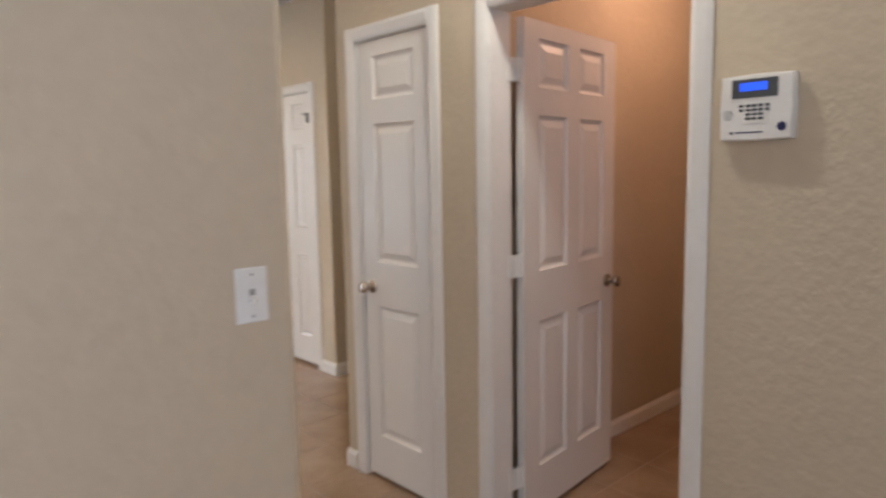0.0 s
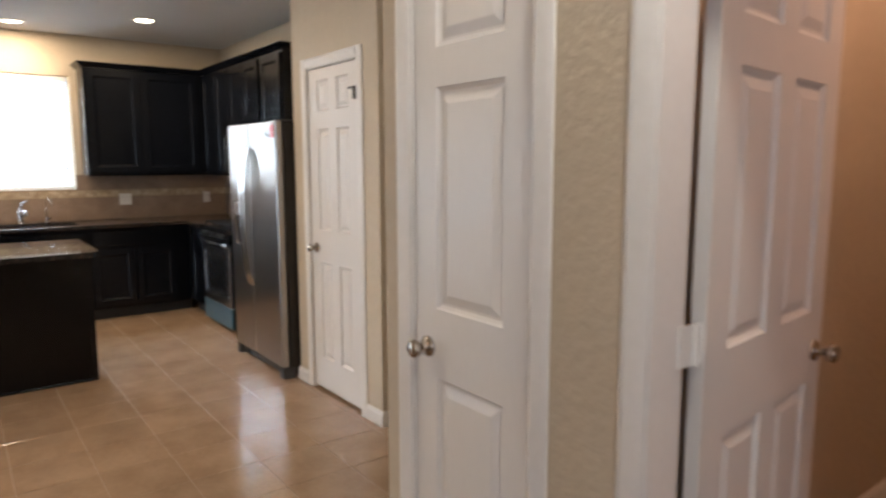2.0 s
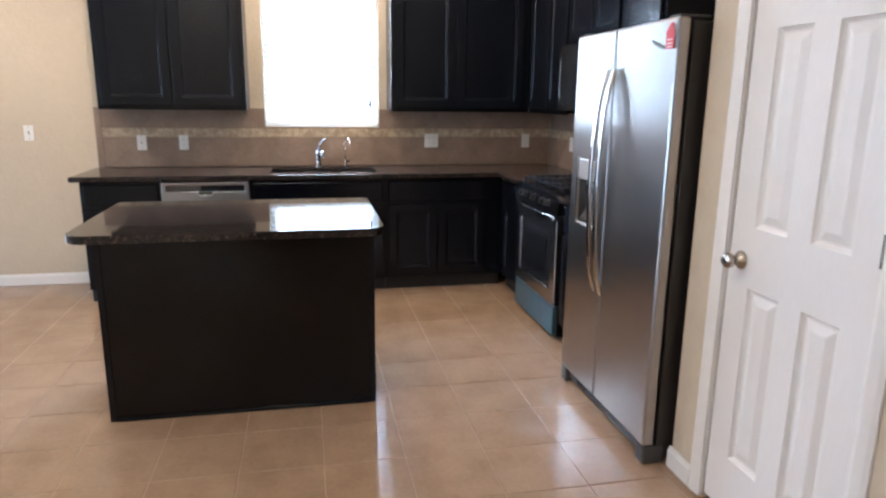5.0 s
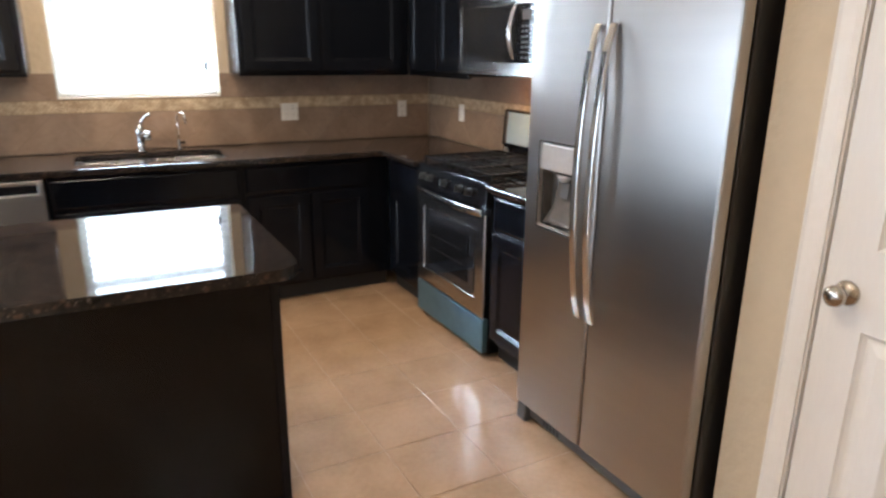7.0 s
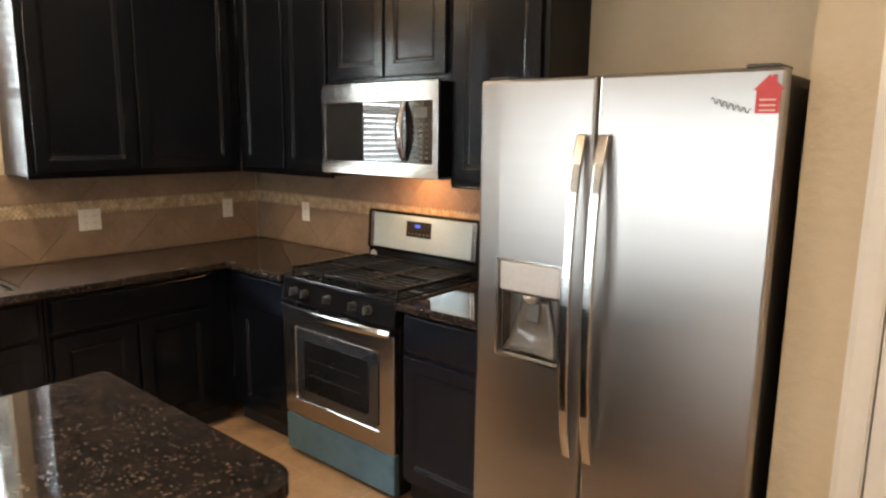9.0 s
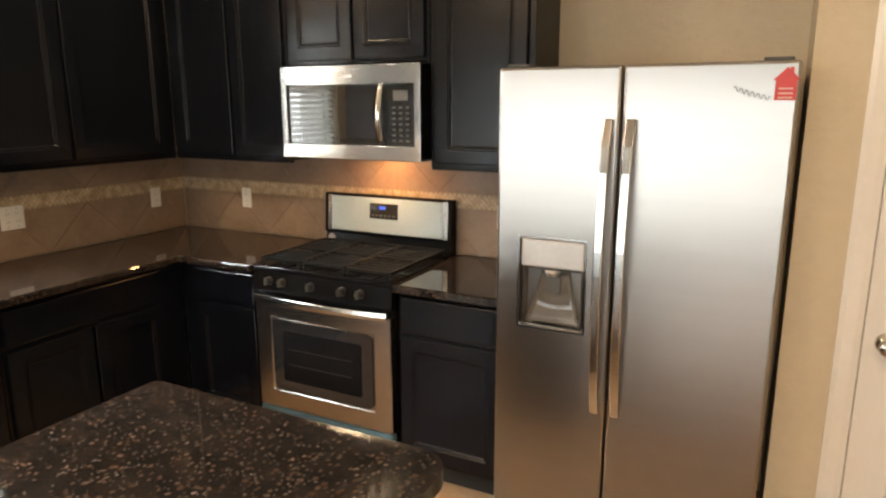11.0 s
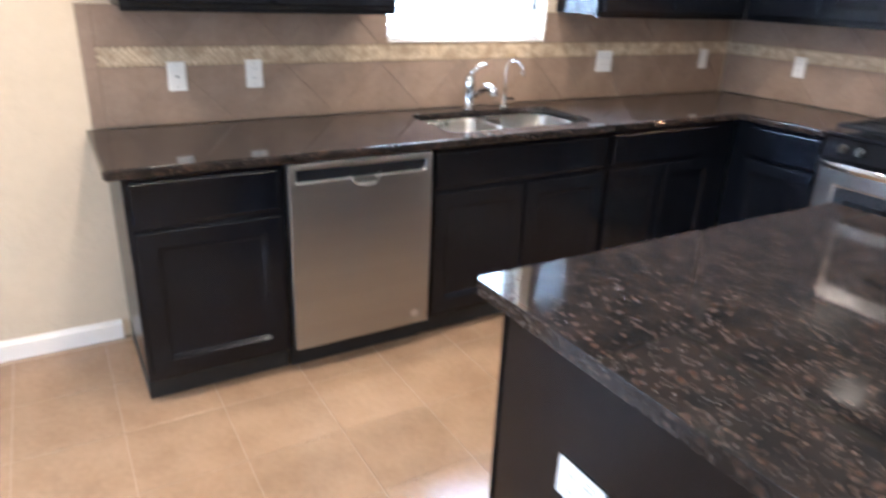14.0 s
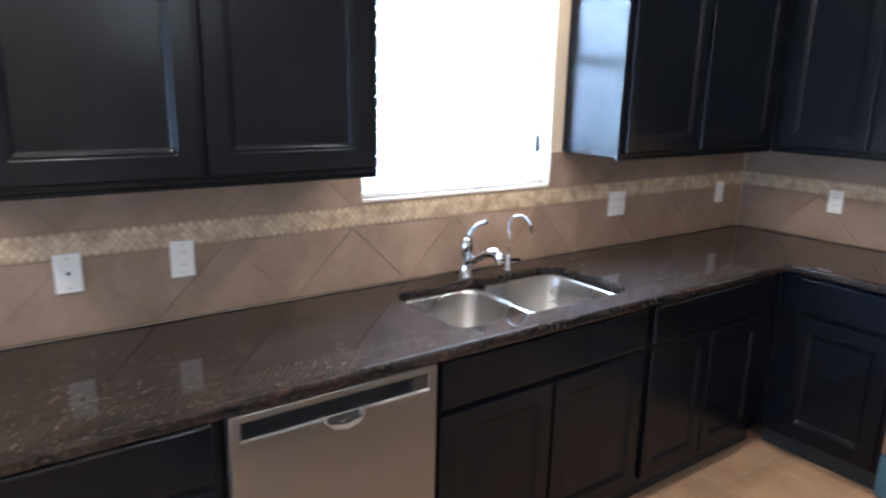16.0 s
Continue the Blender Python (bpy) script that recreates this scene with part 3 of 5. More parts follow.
for i in range(n):
    z = 0.055 + i * (z1 - z0 - 0.13) / (n - 1)
    if slat_mesh is None:
        sb = bmesh.new()
        prev = None
        for k in range(5):
            u = -0.025 + 0.0125 * k
            bow = 0.002 * (1 - (u / 0.025) ** 2)
            px, pz = u * math.cos(tilt) - bow * math.sin(tilt), u * math.sin(tilt) + bow * math.cos(tilt)
            row = [sb.verts.new((px, s * hw, pz + o)) for s in (-1, 1) for o in (0, 0.0025)]
            if prev:
                for a, b in ((0, 2), (3, 1)):
                    sb.faces.new((prev[a], prev[b], row[b], row[a]))
                sb.faces.new((prev[1], prev[0], row[0], row[1]))
                sb.faces.new((prev[2], prev[3], row[3], row[2]))
            else:
                sb.faces.new((row[0], row[1], row[3], row[2]))
            prev = row
        sb.faces.new((prev[0], prev[2], prev[3], prev[1]))
        s = part("slat", sb, SLAT, blind)
        slat_mesh = s.data
    else:
        s = new("slat", slat_mesh)
        s.parent = blind
    s.location = (0, 0, z)
for yy in (-0.3, 0.3):
    bm = bmesh.new()
    tube(bm, [(0.027, yy, 0.03), (0.027, yy, z1 - z0 - 0.05)], 0.0012, 6)
    part("ladder_cord", bm, VINYL, blind)
bm = bmesh.new()
tube(bm, [(0.038, hw - 0.06, z1 - z0 - 0.05), (0.040, hw - 0.06, 0.22)], 0.0013, 6)
lathe(bm, [(0.003, 0.15), (0.011, 0.165), (0.008, 0.215), (0.003, 0.225)], (0.040, hw - 0.06, 0), "z", 12)
part("cord_tassel", bm, GRILLE, blind, "lift cord with tassel")

# dining openings
for name, axis, o in (("window_2", "x", PATIO), ("window_3", "y", DWIN)):
    w = tagged(thing(name, pose(0, 0, 0), "white framed glazed opening to daylight", "window"), kind="structure")
    a0, a1, za, zb = o
    base = XS - 0.12 if axis == "x" else DY - 0.12
    for r in ((a0, za, a0 + 0.06, zb), (a1 - 0.06, za, a1, zb), ((a0 + a1) / 2 - 0.04, za + 0.06, (a0 + a1) / 2 + 0.04, zb - 0.06), (a0 + 0.06, za, a1 - 0.06, za + 0.06), (a0 + 0.06, zb - 0.06, a1 - 0.06, zb)):
        part("window_frame", boxed(base, r[0], r[1], base + 0.05, r[2], r[3]) if axis == "x" else boxed(r[0], base, r[1], r[2], base + 0.05, r[3]), VINYL, w)
    for pa, pb in ((a0 + 0.06, (a0 + a1) / 2 - 0.04), ((a0 + a1) / 2 + 0.04, a1 - 0.06)):
        p = part("pane", boxed(base + 0.02, pa, za + 0.06, base + 0.026, pb, zb - 0.06) if axis == "x" else boxed(pa, base + 0.02, za + 0.06, pb, base + 0.026, zb - 0.06), PANE, w)
        p.visible_shadow = False

# ---- recessed lamps ----
# Fittings for the two known downlights and the four added, unseen ones.
for i, (cx, cy) in enumerate(KNOWN_AND_ADDED_CANS):
    c = thing("recessed_light", pose(cx, cy, CEIL), "white recessed ceiling downlight, lit, with trim ring", "ceiling light", "recessed kitchen lights")
    bm = bmesh.new()
    lathe(bm, [(0.075, -0.0005), (0.095, -0.0005), (0.095, -0.004), (0.088, -0.008), (0.078, -0.006), (0.075, -0.002)], (0, 0, 0), "z", 32)
    part("trim_ring", bm, TRIM, c, "", 0, False)
    bm = bmesh.new()
    lathe(bm, [(0.074, -0.001), (0.074, -0.003)], (0, 0, 0), "z", 32)
    part("lens", bm, CAN_GLOW, c, "glowing lens")

# ---- cabinets ----
SHAKER = [(0.004, 0.003), (0.010, 0.003), (0.016, 0.008), (0.022, 0.009)]
SLAB = [(0.003, 0.0), (0.003, 0.0001)]


def front(parent, name, x0, z0, x1, z1, y, panel=True):
    """A cabinet front standing 19 mm proud of y."""
    bm = bmesh.new()
    w, h = x1 - x0, z1 - z0
    if panel:
        panelled(bm, w, h, 0.019, [(0.058, 0.058, w - 0.058, h - 0.058)], SHAKER)
    else:
        box(bm, 0, 0, 0, w, 0.019, h)
    ob = part(name, turned(bm, pose(x0, y - 0.0195, z0)), ESPRESSO, parent, "", 0.005 if panel else 0.009)
    return ob


def base_cabinet(m, w, fronts, label, depth=0.585, group="base cabinets", open_top=False):
    c = thing("base_cabinet", m, label, "cabinet", group)
    bm = bmesh.new()
    if open_top:
        part("side_panel", boxed(0.001, 0.018, 0.10, 0.019, depth, 0.874), ESPRESSO_BODY, c)
        part("side_panel", boxed(w - 0.019, 0.018, 0.10, w - 0.001, depth, 0.874), ESPRESSO_BODY, c)
        part("bottom_panel", boxed(0.019, 0.018, 0.10, w - 0.019, depth, 0.118), ESPRESSO_BODY, c)
        box(bm, 0.001, 0, 0.10, w - 0.001, 0.018, 0.874)
    else:
        box(bm, 0.001, 0, 0.10, w - 0.001, depth, 0.874)
    part("front_panel" if open_top else "body", bm, ESPRESSO_BODY, c, "", 0.002)
    part("toe_kick", boxed(0.001, 0.05, 0.0, w - 0.001, depth, 0.0995), TOE, c)
    for kind, a, za, b, zb in fronts:
        front(c, kind, a, za, b, zb, 0, kind == "door")
    return c


SINKY = lambda y: pose(XS + 0.595, y, 0, 0, 0, 90)
base_cabinet(SINKY(-0.045), 0.535, [("drawer", 0.02, 0.70, 0.515, 0.855), ("door", 0.02, 0.125, 0.515, 0.68)], "espresso base cabinet with one drawer and one door")
base_cabinet(SINKY(1.095), 0.985, [("false_drawer", 0.02, 0.70, 0.965, 0.855), ("door", 0.02, 0.125, 0.487, 0.68), ("door", 0.498, 0.125, 0.965, 0.68)], "espresso sink base cabinet with two doors", open_top=True)
base_cabinet(SINKY(2.081), 0.922, [("drawer", 0.02, 0.70, 0.78, 0.855), ("door", 0.02, 0.125, 0.395, 0.68), ("door", 0.405, 0.125, 0.78, 0.68)], "espresso base cabinet with a wide drawer and two doors")
RW = lambda x: pose(x, YR - 0.595, 0)
base_cabinet(RW(-6.905), 0.513, [("drawer", 0.10, 0.70, 0.495, 0.855), ("door", 0.10, 0.125, 0.495, 0.68)], "espresso corner base cabinet beside the range")
base_cabinet(RW(-5.617), 0.50, [("drawer", 0.015, 0.70, 0.485, 0.855), ("door", 0.015, 0.125, 0.485, 0.68)], "espresso base cabinet between range and refrigerator")


def wall_cabinet(m, w, doors, z0, z1, label, depth=0.31, blank=0.0, crown_ends=(0, 0)):
    c = thing("wall_cabinet", m, label, "cabinet", "wall cabinets")
    part("body", boxed(0.001, 0, z0, w - 0.001, depth, z1), ESPRESSO_BODY, c, "", 0.002)
    part("light_rail", boxed(0.002, 0.002, z0 - 0.012, w - 0.002, 0.020, z0 - 0.0005), ESPRESSO, c, "", 0.003)
    for a, b in doors:
        front(c, "door", a, z0 + 0.018, b, z1 - 0.02, 0)
    bm = bmesh.new()
    e0, e1 = crown_ends
    prof = [(0.0, 0.0), (0.012, 0.0), (0.018, 0.012), (0.036, 0.034), (0.044, 0.042), (0.044, 0.05), (0.0, 0.05)]
    rows = []
    for end in (0, 1):
        rows.append([bm.verts.new((w + d * e1 if end else -d * e0, -d, z1 + 0.0005 + z)) for d, z in prof])
    rows2 = [[bm.verts.new((w + d * e1 if end else -d * e0, depth, z1 + 0.0005 + z)) for d, z in prof] for end in (0, 1)]
    for a, b in ((rows[0], rows[1]), (rows2[0], rows[0]), (rows[1], rows2[1])):
        for k in range(len(prof) - 1):
            bm.faces.new((a[k], a[k + 1], b[k + 1], b[k]))
    bm.faces.new((rows[0][-1], rows[1][-1], rows2[1][-1], rows2[0][-1]))
    part("crown", bm, ESPRESSO, c, "crown moulding")
    return c


UT = 2.395
SU = lambda y: pose(XS + 0.313, y, 0, 0, 0, 90)
RU = lambda x: pose(x, YR - 0.313, 0)
wall_cabinet(SU(0.05), 1.03, [(0.03, 0.508), (0.522, 1.0)], 1.375, UT, "espresso double-door wall cabinet beside the window", crown_ends=(1, 1))
wall_cabinet(SU(2.165), 1.121, [(0.03, 0.50), (0.52, 1.06)], 1.375, UT, "espresso double-door wall cabinet in the corner", crown_ends=(1, 0))
wall_cabinet(RU(-7.186), 0.804, [(0.048, 0.433), (0.448, 0.783)], 1.375, UT, "espresso wall cabinet beside the microwave")
wall_cabinet(RU(-6.38), 0.775, [(0.02, 0.382), (0.393, 0.755)], 1.83, UT, "espresso short cabinet above the microwave")
wall_cabinet(RU(-5.603), 0.475, [(0.03, 0.445)], 1.375, UT, "espresso single-door wall cabinet above the small counter", crown_ends=(0, 1))

# ---- counters ----
SINK = (XS + 0.13, 1.24, XS + 0.545, 2.03)
bm = bmesh.new()
L_OUT = [(XS + 0.004, -0.095), (XS + 0.655, -0.095), (XS + 0.655, YR - 0.655), (-6.390, YR - 0.655), (-6.390, YR - 0.004), (XS + 0.004, YR - 0.004)]
plate(bm, L_OUT, [rounded(*SINK, 0.06)], CT - 0.036, CT)
tagged(finish("countertop", bm, GRANITE, 0.009), "polished dark brown granite counter along two walls", "countertop")
bm = bmesh.new()
plate(bm, [(-5.620, YR - 0.655), (-5.100, YR - 0.655), (-5.100, YR - 0.004), (-5.620, YR - 0.004)], [], CT - 0.036, CT)
tagged(finish("countertop", bm, GRANITE, 0.009), "small polished dark granite counter beside the range", "countertop")

# ---- island ----
island = thing("kitchen_island", pose(-5.30, 1.19, 0), "espresso panelled kitchen island under a granite top", "island")
IX0, IX1, IY0, IY1 = -0.345, 0.320, -0.605, 0.602
part("body", boxed(IX0, IY0, 0.0, IX1, IY1, 0.877), ESPRESSO_PANEL, island, "", 0.002)
for px, py in ((IX1, IY0), (IX1, IY1), (IX0, IY0)):
    sx, sy = (1 if px > 0 else -1), (1 if py > 0 else -1)
    part("corner_batten", boxed(min(px, px + sx * 0.006), py - 0.022 if sy > 0 else py - 0.006, 0.0, max(px, px + sx * 0.006), py + 0.006 if sy > 0 else py + 0.022, 0.876), ESPRESSO, island, "", 0.002)
part("shoe_moulding", boxed(IX1 + 0.0005, IY0 + 0.023, 0, IX1 + 0.012, IY1 - 0.023, 0.018), ESPRESSO, island, "", 0.004)
part("shoe_moulding", boxed(IX0 + 0.023, IY0 - 0.012, 0, IX1 - 0.01, IY0 - 0.0005, 0.018), ESPRESSO, island, "", 0.004)
for k in range(2):
    ya, yb = IY0 + 0.02 + k * 0.59, IY0 + 0.60 + k * 0.59
    for kind, za, zb in (("drawer", 0.70, 0.855), ("door", 0.125, 0.68)):
        bm = bmesh.new()
        w, h = yb - ya, zb - za
        if kind == "door":
            panelled(bm, w, h, 0.019, [(0.058, 0.058, w - 0.058, h - 0.058)], SHAKER)
        else:
            box(bm, 0, 0, 0, w, 0.019, h)
        part(kind, turned(bm, pose(IX0 - 0.0195, yb, za, 0, 0, -90)), ESPRESSO, island, "", 0.003)
bm = bmesh.new()
plate(bm, rounded(-5.685, 0.523, -4.775, 1.828, (0.02, 0.085, 0.085, 0.02), 8), [], 0.8785, CT)
tagged(finish("island_top", bm, GRANITE, 0.010), "polished dark brown granite island top with rounded corners", "countertop")

# ---- refrigerator ----
fridge = thing("refrigerator", pose(-5.09, 2.86, 0), "stainless side-by-side refrigerator with ice dispenser", "refrigerator")
FW, FH = 0.90, 1.765
part("cabinet", boxed(0.006, 0.012, 0.02, FW - 0.006, 0.715, FH - 0.012), FRIDGE_SIDE, fridge, "dark grey side panels", 0.006)
GAP = 0.412


def fridge_door(name, x0, x1, recess=None):
    bm = bmesh.new()
    w, h = x1 - x0, FH - 0.085
    panelled(bm, w, h, 0.055, [recess] if recess else [], [(0.003, 0.003), (0.006, 0.010), (0.016, 0.105)] if recess else [])
    for v in bm.verts:
        u = (v.co.x / w - 0.5) * 2
        if v.co.y < 1e-4:
            v.co.y += 0.004 * u * u
    return part(name, turned(bm, pose(x0, -0.055, 0.085)), STEEL_DOOR, fridge, "brushed stainless door", 0.010)


fz = fridge_door("freezer_door", 0.0, GAP - 0.003, (0.085, 0.79, 0.325, 1.115))
fd = fridge_door("fridge_door", GAP + 0.003, FW)
for par, x in ((fz, GAP - 0.036), (fd, GAP + 0.034)):
    bm = bmesh.new()
    pts = []
    for i in range(13):
        f = i / 12
        pts.append((x, -0.066 - 0.052 * math.sin(math.pi * f) ** 0.6, 0.60 + 1.0 * f))
    rings = []
    for px, py, pz in pts:
        rings.append([bm.verts.new(q) for q in ((px - 0.015, py - 0.005, pz), (px + 0.015, py - 0.005, pz), (px + 0.015, py + 0.009, pz), (px - 0.015, py + 0.009, pz))])
    for a, b in zip(rings, rings[1:]):
        for k in range(4):
            bm.faces.new((a[k], a[(k + 1) % 4], b[(k + 1) % 4], b[k]))
    bm.faces.new(rings[0])
    bm.faces.new(rings[-1])
    part("handle", bm, STEEL_BRIGHT, par, "long bowed steel handle", 0.004)
dx0, dz0, dx1, dz1 = 0.085, 0.875, 0.325, 1.20
ctrl = part("dispenser_panel", boxed(dx0 + 0.007, -0.052, dz1 - 0.105, dx1 - 0.007, -0.008, dz1 - 0.007), SILVER_PLASTIC, fz, "silver control panel", 0.006)
for xa, xb in ((dx0 + 0.0125, dx0 + 0.0185), (dx1 - 0.0185, dx1 - 0.0125)):
    part("dispenser_side", boxed(xa, -0.044, dz0 + 0.010, xb, 0.0045, dz1 - 0.106), NICHE, fz, "dark niche side")
part("dispenser_back", boxed(dx0 + 0.019, 0.005, dz0 + 0.012, dx1 - 0.019, 0.0112, dz1 - 0.115), NICHE, fz, "dark grey niche lining", 0.002)
part("dispenser_ceiling", boxed(dx0 + 0.019, -0.040, dz1 - 0.1145, dx1 - 0.019, 0.0045, dz1 - 0.1065), NICHE, fz, "dark niche ceiling")
dxm = (dx0 + dx1) / 2
bm = bmesh.new()
prev = None
for i in range(9):
    f = i / 8
    zz = dz0 + 0.200 - 0.184 * f
    half_w = 0.052 + 0.046 * f ** 1.2
    sweep = -0.002 - 0.012 * f - 0.028 * max(0.0, f - 0.62) ** 1.3 / 0.38 ** 1.3
    row = []
    for k in range(9):
        u = k / 4 - 1
        row.append(bm.verts.new((dxm + u * half_w, sweep - 0.006 * (1 - u * u) * (1 - f) + 0.016 * (1 - u * u) * f * f, zz)))
    if prev:
        for k in range(8):
            bm.faces.new((prev[k], prev[k + 1], row[k + 1], row[k]))
    prev = row
pad = part("splash_pad", bm, DISPENSER, fz, "glossy grey curved splash pad", 0, True)
mod = pad.modifiers.new("sheet", "SOLIDIFY")
mod.thickness, mod.offset = 0.003, 1
bm = boxed(-0.024, 0.0, -0.062, 0.024, 0.006, 0.0)
part("paddle", turned(bm, pose(dxm, -0.018, dz0 + 0.184, -8)), GRILLE, fz, "grey dispenser paddle", 0.004)
bm = bmesh.new()
lathe(bm, [(0.030, 0.0), (0.028, -0.010), (0.018, -0.020), (0.015, -0.026), (0.010, -0.027)], (dxm - 0.005, -0.020, dz1 - 0.115), "z", 20)
part("ice_chute", bm, SILVER_PLASTIC, fz, "silver water and ice spout", 0, True)
bm = bmesh.new()
plate(bm, rounded(dx0 - 0.003, dz0 - 0.003, dx1 + 0.003, dz1 + 0.003, 0.010, 5), [rounded(dx0 + 0.003, dz0 + 0.003, dx1 - 0.003, dz1 - 0.003, 0.007, 5)], 0.0, 0.004)
part("dispenser_rim", turned(bm, Matrix(((1, 0, 0, 0), (0, 0, -1, -0.0525), (0, 1, 0, 0), (0, 0, 0, 1)))), STEEL_BRIGHT, fz, "thin bright rim")
part("drip_tray", boxed(dx0 + 0.019, -0.042, dz0 + 0.005, dx1 - 0.019, 0.0045, dz0 + 0.0115), STEEL, fz)
part("base_grille", boxed(0.045, -0.020, 0.022, FW - 0.055, 0.03, 0.078), GRILLE, fridge, "dark grey base grille", 0.004)
for i in range(5):
    part("grille_slot", boxed(0.16 + i * 0.022, -0.0225, 0.030, 0.172 + i * 0.022, -0.0205, 0.070), SLOT, fridge)
for x0, x1 in ((0.0, 0.06), (FW - 0.07, FW - 0.004)):
    part("foot_cover", boxed(x0, -0.045, 0.0, x1, 0.05, 0.080), GRILLE, fridge, "", 0.008)
for x0, x1 in ((0.02, 0.10), (FW - 0.10, FW - 0.02)):
    part("hinge_cover", boxed(x0, -0.035, FH + 0.0005, x1, 0.09, FH + 0.010), GRILLE, fridge, "", 0.008)
bm = bmesh.new()
tube(bm, [(FW - 0.170 + 0.0028 * i, -0.0565, 1.690 - 0.0009 * i + 0.007 * math.sin(i * 1.15) * (1.0 if i % 5 else 1.6)) for i in range(36)], 0.0011, 6)
part("badge", bm, GRILLE, fd, "small dark script badge")
magnet = thing("fridge_magnet", pose(-5.09 + FW - 0.036, 2.86 - 0.0575, 1.700), "red house-shaped magnet on the refrigerator door", "magnet")
bm = bmesh.new()
v = [(0.8 * a, 0.82 * b) for a, b in ((-0.034, -0.055), (0.034, -0.055), (0.034, 0.012), (0.044, 0.012), (0.020, 0.036), (0.020, 0.055), (0.008, 0.055), (0.008, 0.048), (0.0, 0.056), (-0.044, 0.012), (-0.034, 0.012))]
fr = [bm.verts.new((x, -0.003, z)) for x, z in v]
bk = [bm.verts.new((x, 0.0005, z)) for x, z in v]
bm.faces.new(fr)
bm.faces.new(bk[::-1])
for i in range(len(v)):
    bm.faces.new((fr[i], bk[i], bk[(i + 1) % len(v)], fr[(i + 1) % len(v)]))
part("house_plate", bm, RED, magnet)
for z in (-0.015, -0.028, -0.040):
    part("print_bar", boxed(-0.018, -0.0036, z, 0.018, -0.003, z + 0.004), PALE, magnet)

# ---- range ----
rng = thing("gas_range", pose(-6.383, 2.985, 0), "stainless and black freestanding gas range", "range")
W = 0.757
part("body", boxed(0, 0.012, 0.02, W, 0.605, 0.890), BLACK, rng, "black enamel sides", 0.004)
part("drawer", boxed(0.004, -0.022, 0.030, W - 0.004, 0.011, 0.215), BLUE_FILM, rng, "storage drawer under blue protective film", 0.006)
bm = bmesh.new()
panelled(bm, W - 0.008, 0.535, 0.034, [(0.085, 0.085, W - 0.093, 0.455)], [(0.004, 0.003), (0.010, 0.004)])
od = part("oven_door", turned(bm, pose(0.004, -0.0235, 0.222)), STEEL, rng, "stainless oven door", 0.005)
bm = bmesh.new()
plate(bm, rounded(0.10, 0.318, W - 0.10, 0.666, 0.03, 6), [], 0.0, 0.004)
part("oven_window", turned(bm, Matrix(((1, 0, 0, 0), (0, 0, -1, -0.0205), (0, 1, 0, 0), (0, 0, 0, 1)))), DARK_GLASS, od, "dark oven glass")
bm = bmesh.new()
plate(bm, rounded(0.16, 0.368, W - 0.16, 0.616, 0.012, 4), [], 0.0, 0.002)
part("oven_window_core", turned(bm, Matrix(((1, 0, 0, 0), (0, 0, -1, -0.0250), (0, 1, 0, 0), (0, 0, 0, 1)))), BLACK, od)
for z in (0.452, 0.528):
    part("oven_rack", boxed(0.19, -0.0274, z, W - 0.21, -0.0271, z + 0.0025), NICHE, od, "oven rack seen through the glass")
bm = bmesh.new()
rings = []
for i in range(15):
    f = i / 14
    y = -0.045 - 0.030 * math.sin(math.pi * f) ** 0.7
    x = 0.012 + (W - 0.024) * f
    rings.append([bm.verts.new(q) for q in ((x, y, 0.752), (x, y - 0.004, 0.768), (x, y, 0.786), (x, y + 0.016, 0.786), (x, y + 0.016, 0.752))])
for a, b in zip(rings, rings[1:]):
    for k in range(5):
        bm.faces.new((a[k], a[(k + 1) % 5], b[(k + 1) % 5], b[k]))
bm.faces.new(rings[0])
bm.faces.new(rings[-1])
part("door_handle", bm, STEEL_BRIGHT, od, "bowed steel oven handle", 0.003)
for x in (0.02, W - 0.045):
    part("handle_post", boxed(x, -0.05, 0.757, x + 0.025, -0.0235, 0.781), STEEL_BRIGHT, od)
bm = bmesh.new()
v = [bm.verts.new((x, y, z)) for x in (0.0, W) for y, z in ((-0.024, 0.790), (-0.025, 0.800), (-0.014, 0.893), (0.05, 0.893), (0.05, 0.790))]
for k in range(5):
    bm.faces.new((v[k], v[(k + 1) % 5], v[5 + (k + 1) % 5], v[5 + k]))
bm.faces.new(v[:5])
bm.faces.new(v[5:])
cp = part("control_panel", bm, BLACK, rng, "black sloping knob panel")
for x in (0.095, 0.175, 0.335, 0.505, 0.60):
    bm = bmesh.new()
    lathe(bm, [(0.021, 0.0), (0.0205, -0.008), (0.017, -0.010), (0.0155, -0.026), (0.012, -0.029)], (0, 0, 0), "y", 20)
    k = part("knob", turned(bm, pose(x, -0.019, 0.846, -7)), KNOB_BLACK, cp, "black burner knob")
    part("knob_grip", turned(boxed(-0.006, -0.034, -0.019, 0.006, -0.0295, 0.019), pose(x, -0.019, 0.846, -7)), KNOB_GRIP, k, "grey-green grip bar", 0.0015)
part("cooktop", boxed(0.0, -0.020, 0.8945, W, 0.545, 0.916), BLACK, rng, "black cooktop", 0.006)
for bx, by in ((0.19, 0.13), (0.19, 0.40), (0.565, 0.13), (0.565, 0.40), (0.378, 0.265)):
    bm = bmesh.new()
    lathe(bm, [(0.045, 0.9165), (0.045, 0.924), (0.034, 0.926), (0.034, 0.933), (0.030, 0.936)], (bx, by, 0), "z", 20)
    part("burner", bm, IRON, rng)
